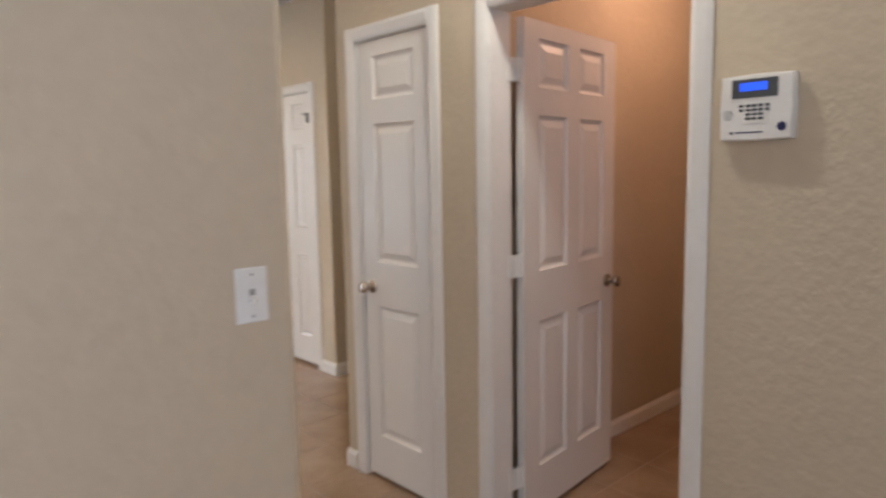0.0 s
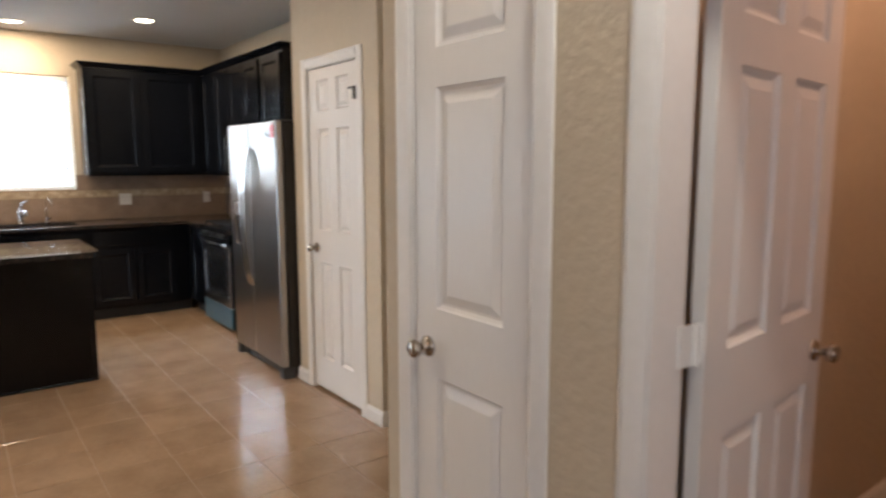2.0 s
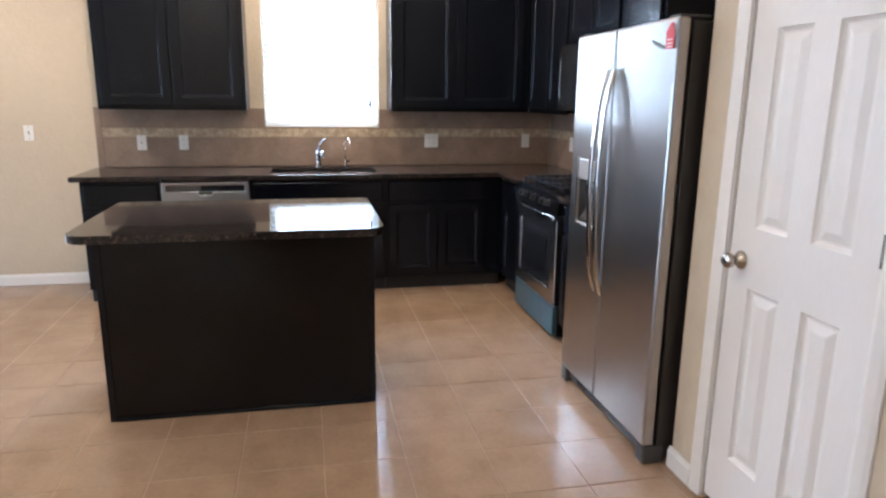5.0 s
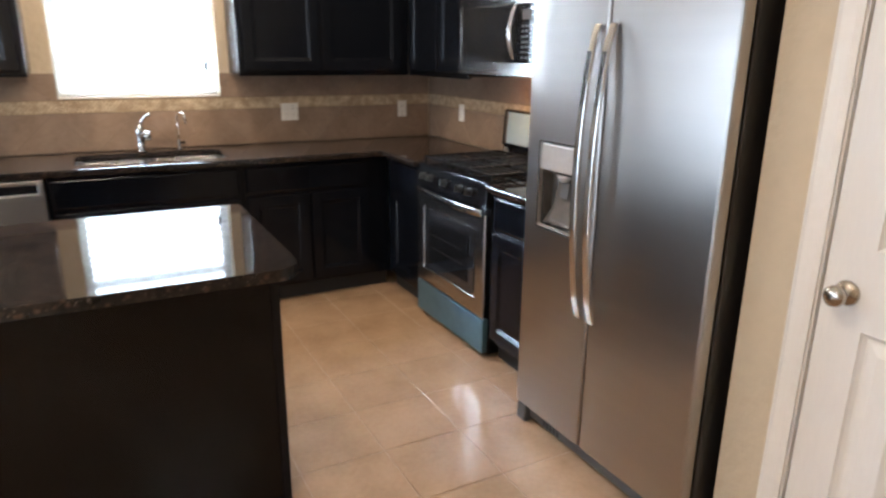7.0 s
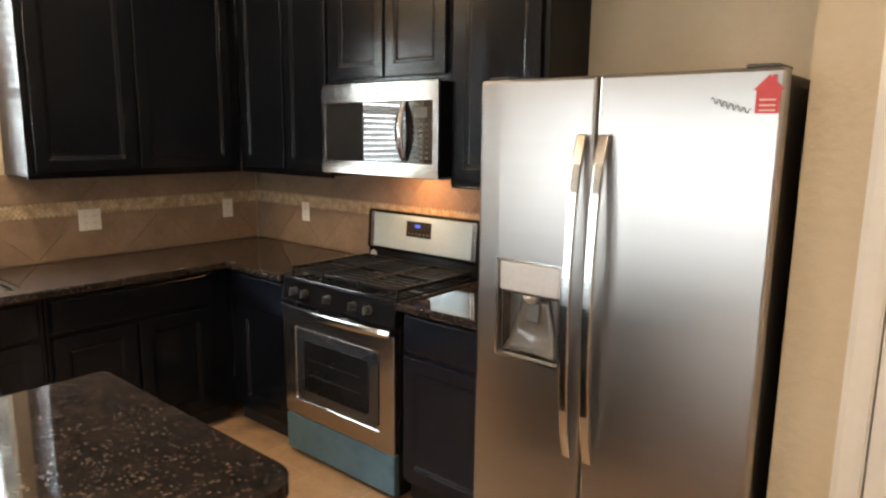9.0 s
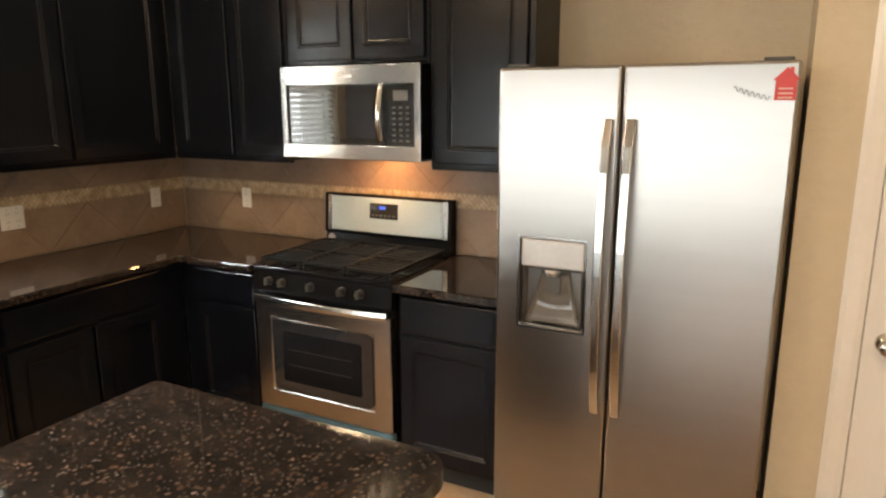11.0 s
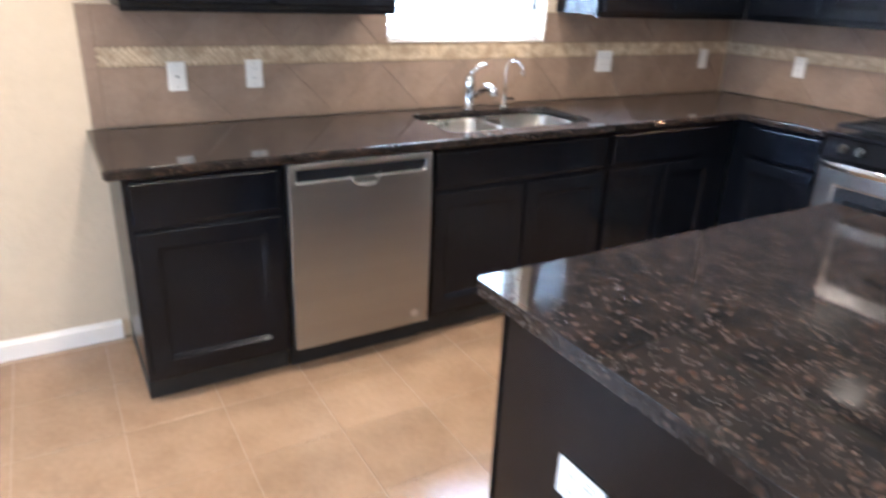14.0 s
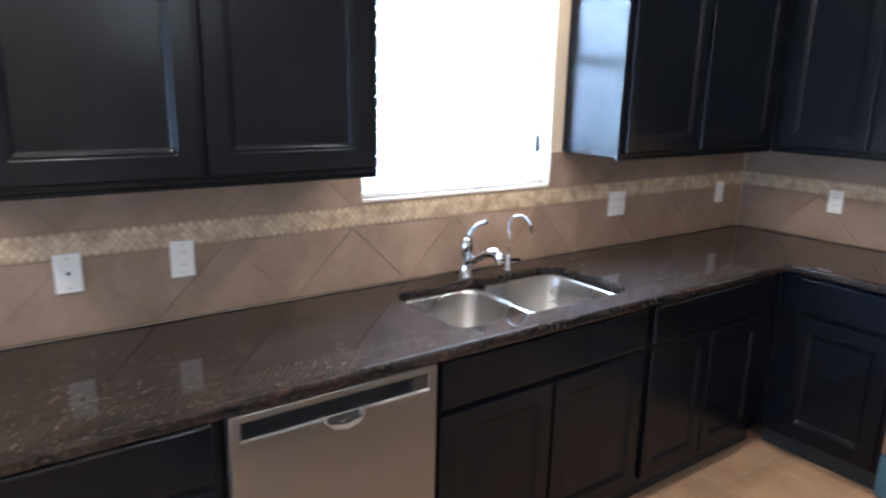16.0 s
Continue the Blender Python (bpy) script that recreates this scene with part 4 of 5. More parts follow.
for gx0, gx1 in ((0.02, 0.252), (0.262, 0.495), (0.505, W - 0.02)):
    bm = bmesh.new()
    y0g, y1g = 0.015, 0.525
    zt = 0.950
    for x in (gx0, gx1 - 0.011):
        box(bm, x, y0g, zt - 0.014, x + 0.011, y1g, zt)
    for y in (y0g, (y0g + y1g) / 2 - 0.005, y1g - 0.011):
        box(bm, gx0 + 0.011, y, zt - 0.014, gx1 - 0.011, y + 0.011, zt)
    for y in (0.062, 0.105, 0.150, 0.195, 0.312, 0.357, 0.402, 0.447):
        box(bm, gx0 + 0.0112, y, zt - 0.012, gx1 - 0.0112, y + 0.009, zt - 0.001)
    cxg = (gx0 + gx1) / 2 - 0.0045
    box(bm, cxg, 0.0262, zt - 0.0185, cxg + 0.009, 0.5138, zt - 0.0125)
    for x in (gx0, gx1 - 0.011):
        for y in (y0g, y1g - 0.011):
            box(bm, x, y, 0.9162, x + 0.011, y + 0.011, zt - 0.0145)
    part("grate", bm, IRON, rng, "cast iron pot grate", 0.002)
bm = bmesh.new()
v = [bm.verts.new((x, y, z)) for x in (0.0, W) for y, z in ((0.548, 0.905), (0.562, 0.975), (0.548, 0.985), (0.562, 1.185), (0.575, 1.190), (0.605, 1.188), (0.605, 0.905))]
for k in range(7):
    bm.faces.new((v[k], v[(k + 1) % 7], v[7 + (k + 1) % 7], v[7 + k]))
bm.faces.new(v[:7])
bm.faces.new(v[7:])
bg = part("backguard", bm, BLACK, rng, "black backguard")
TILTB = pose(0, 0.5485, 0.985, -4.0)
part("backguard_panel", turned(boxed(0.048, -0.004, 0.010, W - 0.048, -0.0005, 0.192), TILTB), FASCIA_BLUE, bg, "pale blue fascia", 0.003)
for x0, x1 in ((0.020, 0.0475), (W - 0.0475, W - 0.020)):
    part("end_strip", turned(boxed(x0, -0.003, 0.006, x1, -0.0005, 0.196), TILTB), STEEL, bg, "steel end strip", 0.001)
part("display", turned(boxed(0.285, -0.0062, 0.085, 0.455, -0.0042, 0.165), TILTB), DARK_GLASS, bg, "dark clock display", 0.002)
part("clock_digits", turned(boxed(0.345, -0.0070, 0.135, 0.380, -0.0064, 0.150), TILTB), LCD, bg)
for i in range(6):
    part("button_mark", turned(boxed(0.298 + i * 0.025, -0.0068, 0.098, 0.312 + i * 0.025, -0.0064, 0.106), TILTB), GRILLE, bg)
bm = bmesh.new()
lathe(bm, [(0.024, 0), (0.024, -0.001)], (0.04, 0.553, 0.945), "y", 24)
part("round_sticker", bm, SILVER_PLASTIC, bg, "round energy sticker")

# ---- microwave ----
mw = thing("microwave", pose(-6.368, 3.212, 1.402), "stainless over-range microwave with dark glass door", "microwave")
MW, MH = 0.752, 0.416
part("body", boxed(0.001, 0.022, 0.006, MW - 0.001, 0.385, MH), BLACK, mw, "black side panels", 0.003)
bm = bmesh.new()
plate(bm, rounded(0, 0, MW, MH, 0.004, 2), [rounded(0.028, 0.062, MW - 0.028, MH - 0.082, 0.006, 3)], -0.022, 0.0)
TO_FRONT = Matrix(((1, 0, 0, 0), (0, 0, -1, 0), (0, 1, 0, 0), (0, 0, 0, 1)))
face = part("front_frame", turned(bm, Matrix(((1, 0, 0, 0), (0, 0, 1, 0.0215), (0, 1, 0, 0), (0, 0, 0, 1)))), STEEL_BRIGHT, mw, "stainless frame", 0.003)
part("door_glass", boxed(0.029, 0.004, 0.063, 0.540, 0.018, MH - 0.083), DARK_GLASS, mw, "dark door glass", 0.002)
part("control_panel", boxed(0.542, 0.003, 0.063, MW - 0.029, 0.018, MH - 0.083), DARK_GLASS, mw, "black keypad", 0.002)
part("display", boxed(0.618, 0.0018, 0.262, 0.690, 0.0029, 0.305), GRILLE, mw, "grey display")
for r in range(7):
    for c in range(3):
        part("key_mark", boxed(0.612 + c * 0.034, 0.0020, 0.084 + r * 0.024, 0.628 + c * 0.034, 0.0029, 0.092 + r * 0.024), GRILLE, mw)
bm = bmesh.new()
rings = []
for i in range(13):
    f = i / 12
    z = 0.070 + 0.262 * f
    y = -0.004 - 0.036 * math.sin(math.pi * f) ** 0.8
    wd = 0.013 + 0.010 * math.sin(math.pi * f)
    rings.append([bm.verts.new(q) for q in ((0.560 - wd, y, z), (0.560, y - 0.006, z), (0.560 + wd * 0.7, y, z), (0.560 + wd * 0.7, y + 0.008, z), (0.560 - wd, y + 0.008, z))])
for a, b in zip(rings, rings[1:]):
    for k in range(5):
        bm.faces.new((a[k], a[(k + 1) % 5], b[(k + 1) % 5], b[k]))
bm.faces.new(rings[0])
bm.faces.new(rings[-1])
part("handle", bm, STEEL_BRIGHT, mw, "curved steel handle", 0, True)
part("badge", boxed(0.345, -0.0012, MH - 0.052, 0.405, -0.0004, MH - 0.040), SILVER_PLASTIC, mw)
part("underside", boxed(0.01, 0.025, -0.004, MW - 0.01, 0.38, 0.0055), GRILLE, mw)

# ---- dishwasher ----
dw = thing("dishwasher", pose(XS + 0.60, 0.494, 0, 0, 0, 90), "stainless dishwasher with dark control strip", "dishwasher")
DWW = 0.597
part("tub", boxed(0.003, 0.002, 0.10, DWW - 0.003, 0.56, 0.868), TOE, dw)
bm = bmesh.new()
panelled(bm, DWW - 0.004, 0.755, 0.038, [(0.025, 0.685, DWW - 0.029, 0.735)], [(0.002, 0.004), (0.003, 0.008)])
dd = part("door", turned(bm, pose(0.002, -0.037, 0.113)), STEEL_MATT, dw, "brushed stainless door", 0.006)
part("control_strip", boxed(0.031, -0.034, 0.802, DWW - 0.031, -0.0285, 0.845), DARK_GLASS, dd, "dark control strip")
bm = bmesh.new()
outl = [(-0.064, 0.022), (-0.046, -0.006), (0.0, -0.013), (0.046, -0.006), (0.064, 0.022), (0.056, -0.002), (0.036, -0.020), (0.0, -0.027), (-0.036, -0.020), (-0.056, -0.002)]
fr = [bm.verts.new((0.298 + x, -0.040 - 0.5 * (0.022 - z), 0.792 + z)) for x, z in outl]
bk = [bm.verts.new((0.298 + x * 1.06, -0.0365, 0.792 + z * 1.1)) for x, z in outl]
bm.faces.new(fr)
bm.faces.new(bk)
for k in range(len(outl)):
    bm.faces.new((fr[k], fr[(k + 1) % len(outl)], bk[(k + 1) % len(outl)], bk[k]))
part("pocket_handle", bm, STEEL_BRIGHT, dd, "bright scooped handle", 0.003)
# Flat dark plate on the door paints the shade inside the handle pocket.
part("finger_gap_shade", boxed(0.252, -0.0386, 0.780, 0.344, -0.0371, 0.800), SLOT, dd, "dark plate painting the shade in the finger gap")
bm = bmesh.new()
lathe(bm, [(0.017, -0.037), (0.017, -0.0385)], (DWW - 0.07, 0, 0.165), "y", 20)
part("round_badge", bm, SILVER_PLASTIC, dd)
part("toe_panel", boxed(0.003, 0.045, 0.0, DWW - 0.003, 0.06, 0.099), TOE, dw)

# ---- sink and taps ----
sink = thing("kitchen_sink", pose(0, 0, 0), "undermount stainless double-bowl sink", "sink")
sx0, sy0, sx1, sy1 = SINK
ym = (sy0 + sy1) / 2 - 0.02


def bowl(a, b):
    bm = bmesh.new()
    loops = []
    for z, g, r in ((CT - 0.037, 0.0, 0.055), (CT - 0.05, 0.003, 0.055), (CT - 0.19, 0.012, 0.055), (CT - 0.215, 0.035, 0.05)):
        loops.append([bm.verts.new((x, y, z)) for x, y in rounded(sx0 - 0.004 + g, a + g, sx1 + 0.004 - g, b - g, r, 6)])
    for p, q in zip(loops, loops[1:]):
        for k in range(len(p)):
            bm.faces.new((p[k], q[k], q[(k + 1) % len(p)], p[(k + 1) % len(p)]))
    bm.faces.new(loops[-1])
    ob = part("bowl", bm, SINK_STEEL, sink, "brushed steel bowl", 0, True)
    mod = ob.modifiers.new("sheet", "SOLIDIFY")
    mod.thickness, mod.offset = 0.0012, 1
    bm = bmesh.new()
    lathe(bm, [(0.040, CT - 0.2145), (0.040, CT - 0.212), (0.028, CT - 0.211), (0.010, CT - 0.213)], ((sx0 + sx1) / 2, (a + b) / 2, 0), "z", 24)
    part("drain", bm, CHROME, sink, "", 0, True)


bowl(sy0 - 0.004, ym - 0.010)
bowl(ym + 0.010, sy1 + 0.004)
bm = bmesh.new()
box(bm, sx0 - 0.003, ym - 0.0095, CT - 0.055, sx1 + 0.003, ym + 0.0095, CT - 0.038)
part("divider", bm, SINK_STEEL, sink, "", 0.004)

tap = thing("faucet", pose(XS + 0.085, 1.60, CT), "chrome single-lever kitchen faucet with short spout", "faucet")
bm = bmesh.new()
lathe(bm, [(0.030, 0.0), (0.030, 0.006), (0.024, 0.012), (0.022, 0.06), (0.024, 0.10), (0.026, 0.125), (0.022, 0.15), (0.012, 0.160)], (0, 0, 0), "z", 24)
part("column", bm, CHROME, tap, "", 0, True)
bm = bmesh.new()
tube(bm, [(0.012, 0, 0.055), (0.06, 0.008, 0.09), (0.105, 0.016, 0.118), (0.145, 0.022, 0.125), (0.17, 0.026, 0.115), (0.178, 0.027, 0.088)], [0.016, 0.016, 0.017, 0.019, 0.020, 0.018], 16)
part("spout", bm, CHROME, tap, "", 0, True)
bm = bmesh.new()
tube(bm, [(0.0, 0.0, 0.150), (0.010, 0.012, 0.185), (0.028, 0.035, 0.212), (0.050, 0.060, 0.224)], [0.014, 0.010, 0.008, 0.009], 12)
part("lever", bm, CHROME, tap, "", 0, True)
filt = thing("water_filter_tap", pose(XS + 0.085, 1.815, CT), "slim chrome filtered-water tap with curved spout", "faucet")
bm = bmesh.new()
lathe(bm, [(0.020, 0.0), (0.020, 0.004), (0.012, 0.010), (0.011, 0.055), (0.007, 0.062)], (0, 0, 0), "z", 20)
part("base", bm, CHROME, filt, "", 0, True)
bm = bmesh.new()
pts = [(0, 0, 0.058), (0, 0, 0.13), (0.0, 0, 0.19)]
for i in range(1, 9):
    a = math.pi * i / 9
    pts.append((0.045 - 0.045 * math.cos(a), 0.018 * (1 - math.cos(a)), 0.19 + 0.040 * math.sin(a)))
pts.append((0.092, 0.037, 0.165))
tube(bm, pts, 0.0055, 12)
part("spout", bm, CHROME, filt, "", 0, True)
bm = bmesh.new()
tube(bm, [(0.008, 0.004, 0.042), (0.03, 0.016, 0.046), (0.045, 0.025, 0.048)], [0.006, 0.006, 0.008], 10)
part("lever", bm, BLACK, filt, "dark lever", 0, True)

# ---- plates: outlets and switches ----


def wall_plate(m, kind, label, wide=0.070, tall=0.114):
    """Local: face towards -y, centred on the wall face at y = 0."""
    t = thing(kind, m, label, "wall switch" if "switch" in kind else "outlet", "white wall plates")
    bm = bmesh.new()
    panelled(bm, wide, tall, 0.006, [], [])
    part("plate", turned(bm, pose(-wide / 2, -0.0065, -tall / 2)), PLATE, t, "", 0.003)
    gangs = 2 if wide > 0.1 else 1
    for g in range(gangs):
        cx = (g - (gangs - 1) / 2) * 0.046
        if "switch" in kind:
            # Darker plastic puts the shadow round the toggle into the colour.
            part("toggle_slot", boxed(cx - 0.006, -0.0075, -0.013, cx + 0.006, -0.0066, 0.013), RECESS, t, "toggle slot with shade in its colour")
            bm = boxed(cx - 0.0045, -0.023, -0.008, cx + 0.0045, -0.007, 0.004)
            part("toggle", turned(bm, pose(0, 0, 0, 24)), PLATE, t, "", 0.0015)
        elif kind == "phone_jack":
            bm = bmesh.new()
            lathe(bm, [(0.005, -0.0068), (0.005, -0.012), (0.003, -0.0125)], (cx, 0, 0), "y", 12)
            part("jack", bm, SLOT, t)
        else:
            for z in (-0.0195, 0.0195):
                bm = bmesh.new()
                plate(bm, rounded(cx - 0.0165, z - 0.014, cx + 0.0165, z + 0.014, 0.008, 4), [], 0.0, 0.0015)
                s = part("socket_face", turned(bm, Matrix(((1, 0, 0, 0), (0, 0, -1, -0.0066), (0, 1, 0, 0), (0, 0, 0, 1)))), PLATE, t)
                for o in (-0.006, 0.006):
                    part("slot", boxed(cx + o - 0.001, -0.0086, z - 0.002, cx + o + 0.001, -0.0082, z + 0.006), SLOT, s)
        for z in (-tall / 2 + 0.014, tall / 2 - 0.014):
            bm = bmesh.new()
            lathe(bm, [(0.003, -0.0066), (0.003, -0.0072)], (cx, 0, z), "y", 10)
            part("screw", bm, RECESS, t, "painted screw head")
    return t


ON_X = lambda y, z: pose(XS + 0.009, y, z, 0, 0, 90)
wall_plate(ON_X(0.258, 1.105), "phone_jack", "white jack plate on the tiled backsplash")
wall_plate(ON_X(0.566, 1.107), "wall_outlet", "white duplex outlet on the tiled backsplash")
wall_plate(ON_X(2.540, 1.118), "wall_outlet", "white double outlet plate on the tiled backsplash", 0.116)
wall_plate(ON_X(3.371, 1.116), "wall_outlet", "white outlet near the backsplash corner")
wall_plate(pose(-6.982, YR - 0.009, 1.118), "wall_outlet", "white outlet on tile beside the range")
wall_plate(pose(-5.37, YR - 0.009, 1.118), "wall_outlet", "white outlet behind the small counter")
wall_plate(pose(XS, -0.53, 1.178, 0, 0, 90), "light_switch", "white toggle switch on the beige wall")
wall_plate(pose(PX1, 3.10, 1.215, 0, 0, 90), "light_switch", "white toggle switch on the hall wall", 0.116)
wall_plate(pose(SX, 0.935, 1.237, 0, 0, 90), "light_switch", "white toggle switch on the entry wall")
wall_plate(pose(-2.385, BY, 1.205, 0, 0, 180), "light_switch", "white double toggle switch on the passage wall", 0.116)
wall_plate(pose(-5.36, 1.19 - 0.605, 0.572), "wall_outlet", "wide white outlet plate on the island end panel", 0.135, 0.092)

# ---- alarm keypad ----
al = thing("alarm_keypad", pose(0.188, YN, 1.632), "white alarm keypad with blue lit display", "alarm panel")
AW, AH = 0.186, 0.168
bm = bmesh.new()
v = []
for y, s in ((0.0, 1.0), (-0.026, 0.99), (-0.032, 0.96)):
    v.append([bm.verts.new((x * s, y, z * s)) for x, z in ((-AW / 2, -AH / 2), (0, -AH / 2 - 0.003), (AW / 2, -AH / 2), (AW / 2 + 0.003, 0), (AW / 2, AH / 2), (0, AH / 2 + 0.003), (-AW / 2, AH / 2), (-AW / 2 - 0.003, 0))])
for a, b in zip(v, v[1:]):
    for k in range(8):
        bm.faces.new((a[k], a[(k + 1) % 8], b[(k + 1) % 8], b[k]))
bm.faces.new(v[0])
bm.faces.new(v[-1])
part("case", bm, PLATE, al, "", 0.002)
part("display_bezel", boxed(-0.062, -0.0345, 0.025, 0.056, -0.0322, 0.074), GRILLE, al, "dark bezel", 0.002)
part("display", boxed(-0.040, -0.0355, 0.043, 0.030, -0.0347, 0.064), LCD, al, "blue lit display")
part("key_tray", boxed(-0.040, -0.0337, -0.042, 0.034, -0.0322, 0.012), PLATE, al, "", 0.003)
for r in range(4):
    for c in range(3):
        part("key", boxed(-0.023 + c * 0.016, -0.0352, -0.032 + r * 0.011, -0.011 + c * 0.016, -0.0339, -0.025 + r * 0.011), GRILLE, al)
for r in range(2):
    for x in (-0.040, 0.027):
        part("key", boxed(x, -0.0352, -0.010 + r * 0.011, x + 0.010, -0.0339, -0.003 + r * 0.011), GRILLE, al)
for r in range(5):
    for c in range(5):
        if (r - 2) ** 2 + (c - 2) ** 2 <= 5:
            part("speaker_hole", boxed(-0.083 + c * 0.0055, -0.0330, -0.030 + r * 0.0055, -0.0805 + c * 0.0055, -0.0322, -0.0275 + r * 0.0055), SLOT, al)
bm = bmesh.new()
lathe(bm, [(0.012, -0.0322), (0.012, -0.0332)], (0.068, 0, -0.052), "y", 8)
part("badge", bm, NAVY, al, "navy octagonal badge")
part("print_bar", boxed(-0.050, -0.0328, -0.066, 0.020, -0.0322, -0.0625), NAVY, al)
part("print_dot", boxed(-0.064, -0.0328, -0.068, -0.057, -0.0322, -0.061), SLOT, al)

# ---- backsplash ----
Z_LINER0, Z_LINER1, Z_TOP = 1.143, 1.222, 1.372
bs1 = structure("backsplash_sink", wall_bm("x", XS, XS + 0.003, -0.07, YR - 0.0105, CT, Z_TOP, ((WIN[0], WIN[1], WIN[2], Z_TOP),)), GROUT_WALL, "brown diagonal tile backsplash with a mosaic band", "backsplash")
bs2 = structure("backsplash_range", wall_bm("y", YR - 0.003, YR, XS + 0.0105, -4.40, CT, Z_TOP), GROUT_WALL, "brown diagonal tile backsplash behind the range", "backsplash")


def clip(poly, axis, value, keep_less):
    out = []
    for i in range(len(poly)):
        p, q = poly[i], poly[(i + 1) % len(poly)]
        pin, qin = ((p[axis] <= value) == keep_less), ((q[axis] <= value) == keep_less)
        if pin:
            out.append(p)
        if pin != qin:
            f = (value - p[axis]) / (q[axis] - p[axis])
            out.append((p[0] + f * (q[0] - p[0]), p[1] + f * (q[1] - p[1])))
    return out


def tile_piece(parent, axis, poly, gap=0.0014, depth=0.008):
    area = sum(poly[i][0] * poly[(i + 1) % len(poly)][1] - poly[(i + 1) % len(poly)][0] * poly[i][1] for i in range(len(poly))) / 2 if len(poly) > 2 else 0
    if abs(area) < 4e-4:
        return
    if area < 0:
        poly = poly[::-1]
    inset = []
    m = len(poly)
    for i in range(m):
        a, b, c = Vector(poly[i - 1]), Vector(poly[i]), Vector(poly[(i + 1) % m])
        d1, d2 = (b - a), (c - b)
        if d1.length < 1e-5 or d2.length < 1e-5:
            continue
        n1, n2 = Vector((-d1.y, d1.x)).normalized(), Vector((-d2.y, d2.x)).normalized()
        s = (n1 + n2)
        inset.append(b + gap * s / max(0.35, s.length_squared / 2) if s.length > 1e-4 else b)
    bm = bmesh.new()
    put = (lambda p, d: (XS + d, p[0], p[1])) if axis == "x" else (lambda p, d: (p[0], YR - d, p[1]))
    lo = [bm.verts.new(put(p, 0.0032)) for p in inset]
    hi = [bm.verts.new(put(p, depth)) for p in inset]
    bm.faces.new(hi)
    for i in range(len(lo)):
        bm.faces.new((lo[i], lo[(i + 1) % len(lo)], hi[(i + 1) % len(lo)], hi[i]))
    part("tile", bm, TILE_WALL, parent)


HALF = 0.2235


def tiles_on(parent, axis, a0, a1, origin, cut=None):
    k0, k1 = int(math.floor((a0 - origin) / HALF)) - 1, int(math.ceil((a1 - origin) / HALF)) + 1
    for k in range(k0, k1):
        c = origin + k * HALF
        up = k % 2 == 0
        low = [(c - HALF, Z_LINER0 - HALF), (c + HALF, Z_LINER0 - HALF), (c, Z_LINER0)] if up else [(c - HALF, Z_LINER0), (c, Z_LINER0 - HALF), (c + HALF, Z_LINER0)]
        high = [(c, Z_LINER1), (c + HALF, Z_LINER1 + HALF), (c - HALF, Z_LINER1 + HALF)] if up else [(c - HALF, Z_LINER1), (c + HALF, Z_LINER1), (c, Z_LINER1 + HALF)]
        for poly in (low, high):
            poly = clip(clip(poly, 0, a1, True), 0, a0, False) if poly else poly
            if not poly:
                continue
            poly = clip(poly, 1, Z_TOP, True)
            poly = clip(poly, 1, CT + 0.001, False) if poly else poly
            if not poly:
                continue
            if cut and max(p[1] for p in poly) > cut[2] + 0.001:
                for side in (0, 1):
                    piece = clip(poly, 0, cut[side], side == 0)
                    if len(piece) > 2:
                        tile_piece(parent, axis, piece)
                mid = clip(clip(poly, 0, cut[1], True), 0, cut[0], False)
                mid = clip(mid, 1, cut[2], True) if len(mid) > 2 else []
                if len(mid) > 2:
                    tile_piece(parent, axis, mid)
            else:
                tile_piece(parent, axis, poly)


tiles_on(bs1, "x", -0.018, YR - 0.0105, 0.255, (WIN[0], WIN[1], WIN[2]))
tiles_on(bs2, "y", XS + 0.0105, -4.42, -6.17)
for za, zb in ((CT + 0.001, 1.14), (1.14, Z_TOP)):
    tile_piece(bs1, "x", [(-0.07, za), (-0.02, za), (-0.02, zb), (-0.07, zb)])


def mosaic(parent, axis, a0, a1):
    """The woven band: small diagonal stones, too many to count."""
    verts, faces = [], []
    s = 0.0132
    put = (lambda a, z, d: (XS + d, a, z)) if axis == "x" else (lambda a, z, d: (a, YR - d, z))
    rng_ = random.Random(5)
    n = int((a1 - a0) / s)
    zc = (Z_LINER0 + Z_LINER1) / 2
    for i in range(n):
        for j in range(-2, 3):
            if (i + j) % 2:
                continue
            c, z = a0 + (i + 0.5) * s, zc + j * s
            h = s * 0.88
            d = 0.0085 + rng_.uniform(-0.0008, 0.0016)
            poly = [(c - h, z), (c, z - h), (c + h, z), (c, z + h)]
            poly = clip(clip(poly, 1, Z_LINER1 - 0.002, True), 1, Z_LINER0 + 0.002, False)
            if len(poly) < 3:
                continue
            b = len(verts)
            m = len(poly)
            verts += [put(p[0], p[1], 0.0035) for p in poly] + [put(p[0], p[1], d) for p in poly]
            faces.append([b + m + k for k in range(m)])
            faces += [[b + k, b + (k + 1) % m, b + m + (k + 1) % m, b + m + k] for k in range(m)]
    me = bpy.data.meshes.new("mosaic_band")
    me.from_pydata(verts, [], faces)
    me.materials.append(MOSAIC)
    ob = new("mosaic_band", me)
    ob.parent = parent
    tagged(ob, "cream and brown woven travertine mosaic band", kind="stuff")


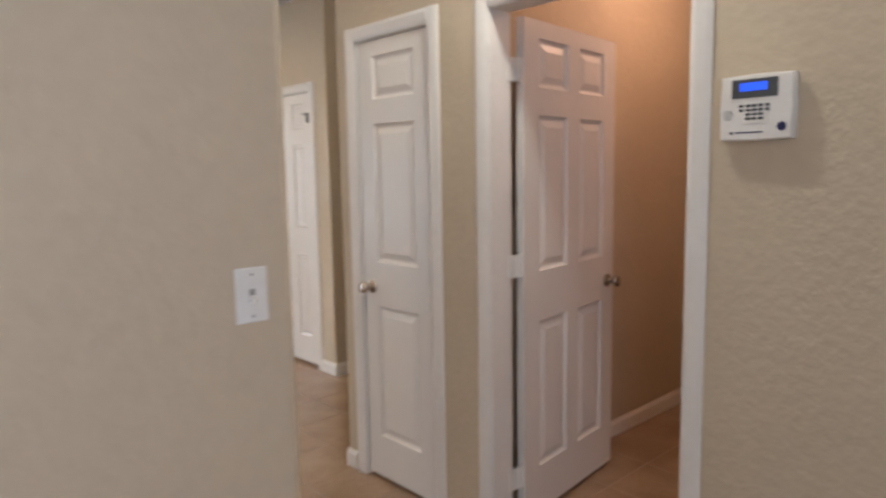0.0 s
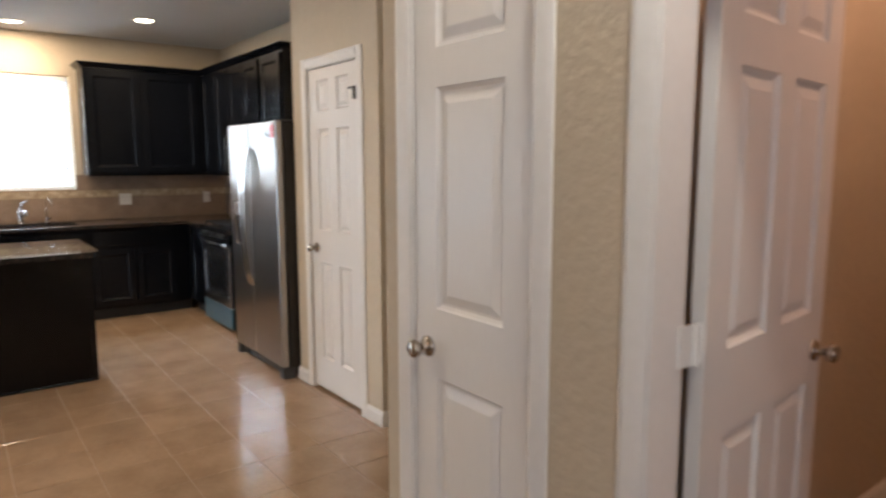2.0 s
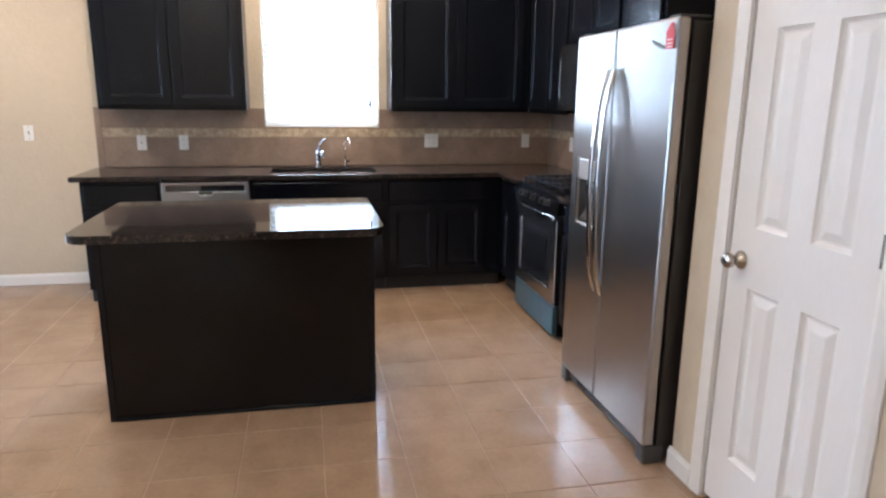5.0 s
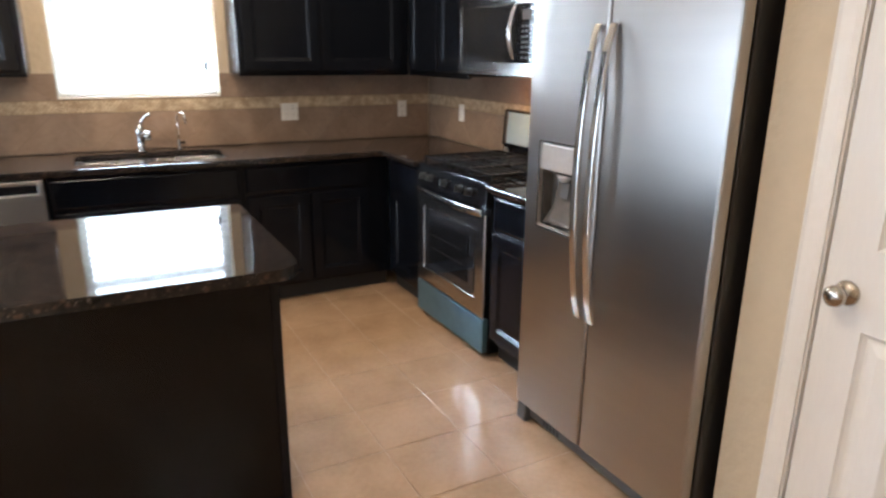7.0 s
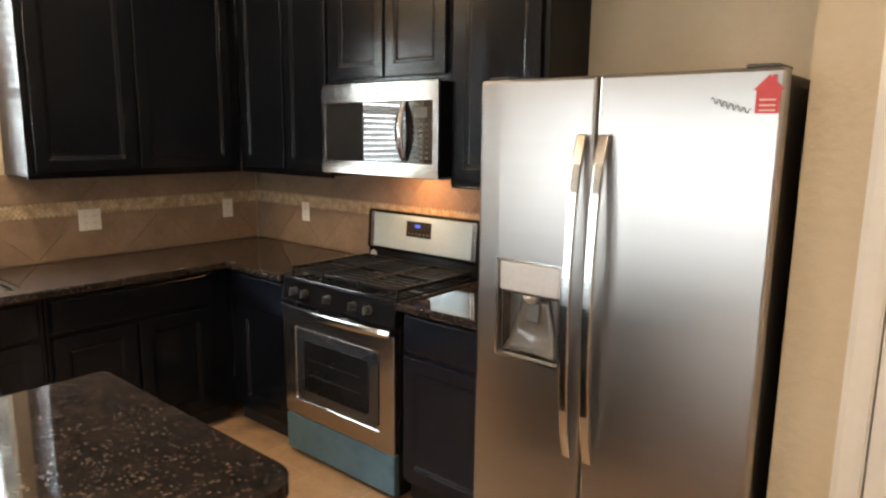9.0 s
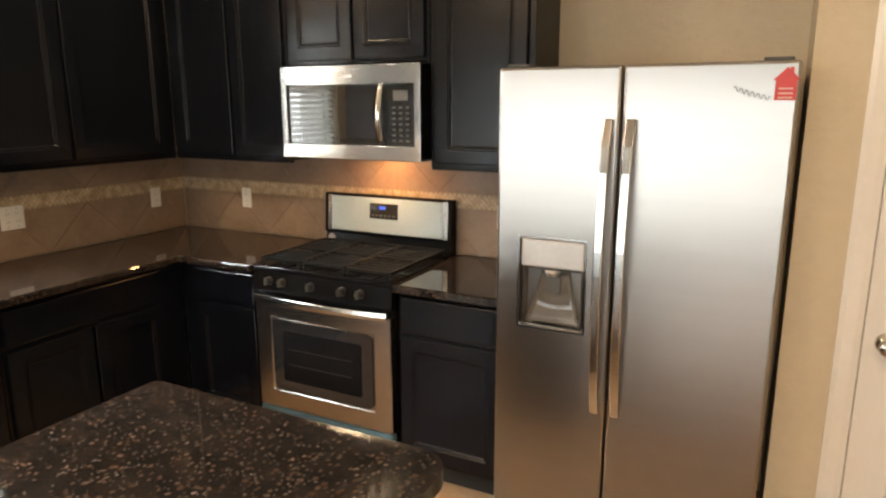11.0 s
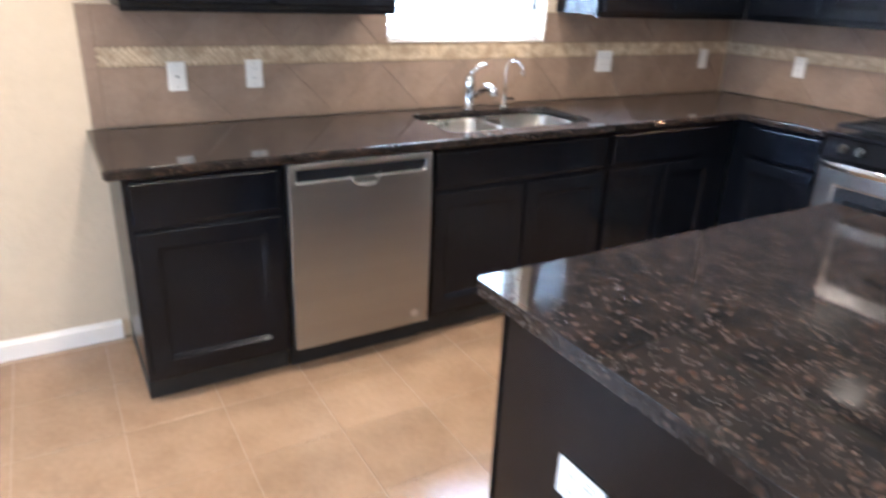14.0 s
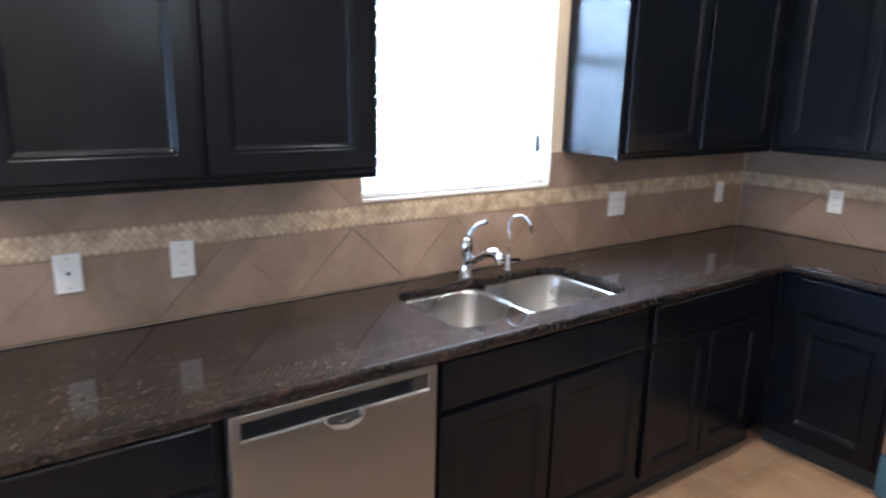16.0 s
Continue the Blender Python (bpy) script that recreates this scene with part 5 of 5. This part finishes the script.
part("mosaic_bed", boxed(XS + 0.0032, -0.018, Z_LINER0 + 0.001, XS + 0.0055, YR - 0.0105, Z_LINER1 - 0.001), MOSAIC_BED, bs1, "tan grout bed of the mosaic")
part("mosaic_bed", boxed(XS + 0.0105, YR - 0.0055, Z_LINER0 + 0.001, -4.42, YR - 0.0032, Z_LINER1 - 0.001), MOSAIC_BED, bs2, "tan grout bed of the mosaic")
mosaic(bs1, "x", -0.016, YR - 0.012)
mosaic(bs2, "y", XS + 0.012, -4.42)

# ---- floor tiles ----
P = 0.3365
TX, TY = -4.095, 0.52
half = P / 2 - 0.0018
bm = bmesh.new()
vb = [bm.verts.new((sx * half, sy * half, -0.0030)) for sx, sy in ((-1, -1), (1, -1), (1, 1), (-1, 1))]
vm = [bm.verts.new((sx * half, sy * half, -0.0008)) for sx, sy in ((-1, -1), (1, -1), (1, 1), (-1, 1))]
vt = [bm.verts.new((sx * (half - 0.0012), sy * (half - 0.0012), 0.0)) for sx, sy in ((-1, -1), (1, -1), (1, 1), (-1, 1))]
bm.faces.new(vt)
for a, b in ((vb, vm), (vm, vt)):
    for k in range(4):
        bm.faces.new((a[k], a[(k + 1) % 4], b[(k + 1) % 4], b[k]))
tile_me = bpy.data.meshes.new("tile")
bm.to_mesh(tile_me)
bm.free()
tile_me.materials.append(TILE_FLOOR)
cells = []
for i in range(-11, 20):
    for j in range(-15, 16):
        x, y = TX + (i + 0.5) * P, TY + (j + 0.5) * P
        if not (XS < x < 2.45 and DY < y < 5.5):
            continue
        near = abs(max(-6.8 - x, 0, x + 1.0)) + max(-0.2 - y, 0, y - 2.2)
        cells.append((near, x, y))
cells.sort()
rest_v, rest_f = [], []
for k, (near, x, y) in enumerate(cells):
    if k < 300:
        ob = new("tile", tile_me)
        ob.location = (x, y, 0)
        ob.parent = FLOOR
    else:
        b = len(rest_v)
        rest_v += [(x + v.co.x, y + v.co.y, v.co.z) for v in tile_me.vertices]
        rest_f += [[b + i for i in p.vertices] for p in tile_me.polygons]
me = bpy.data.meshes.new("far_tiles")
me.from_pydata(rest_v, [], rest_f)
me.materials.append(TILE_FLOOR)
ob = new("far_tiles", me)
ob.parent = FLOOR
tagged(ob, "tan ceramic floor tiles", kind="stuff")
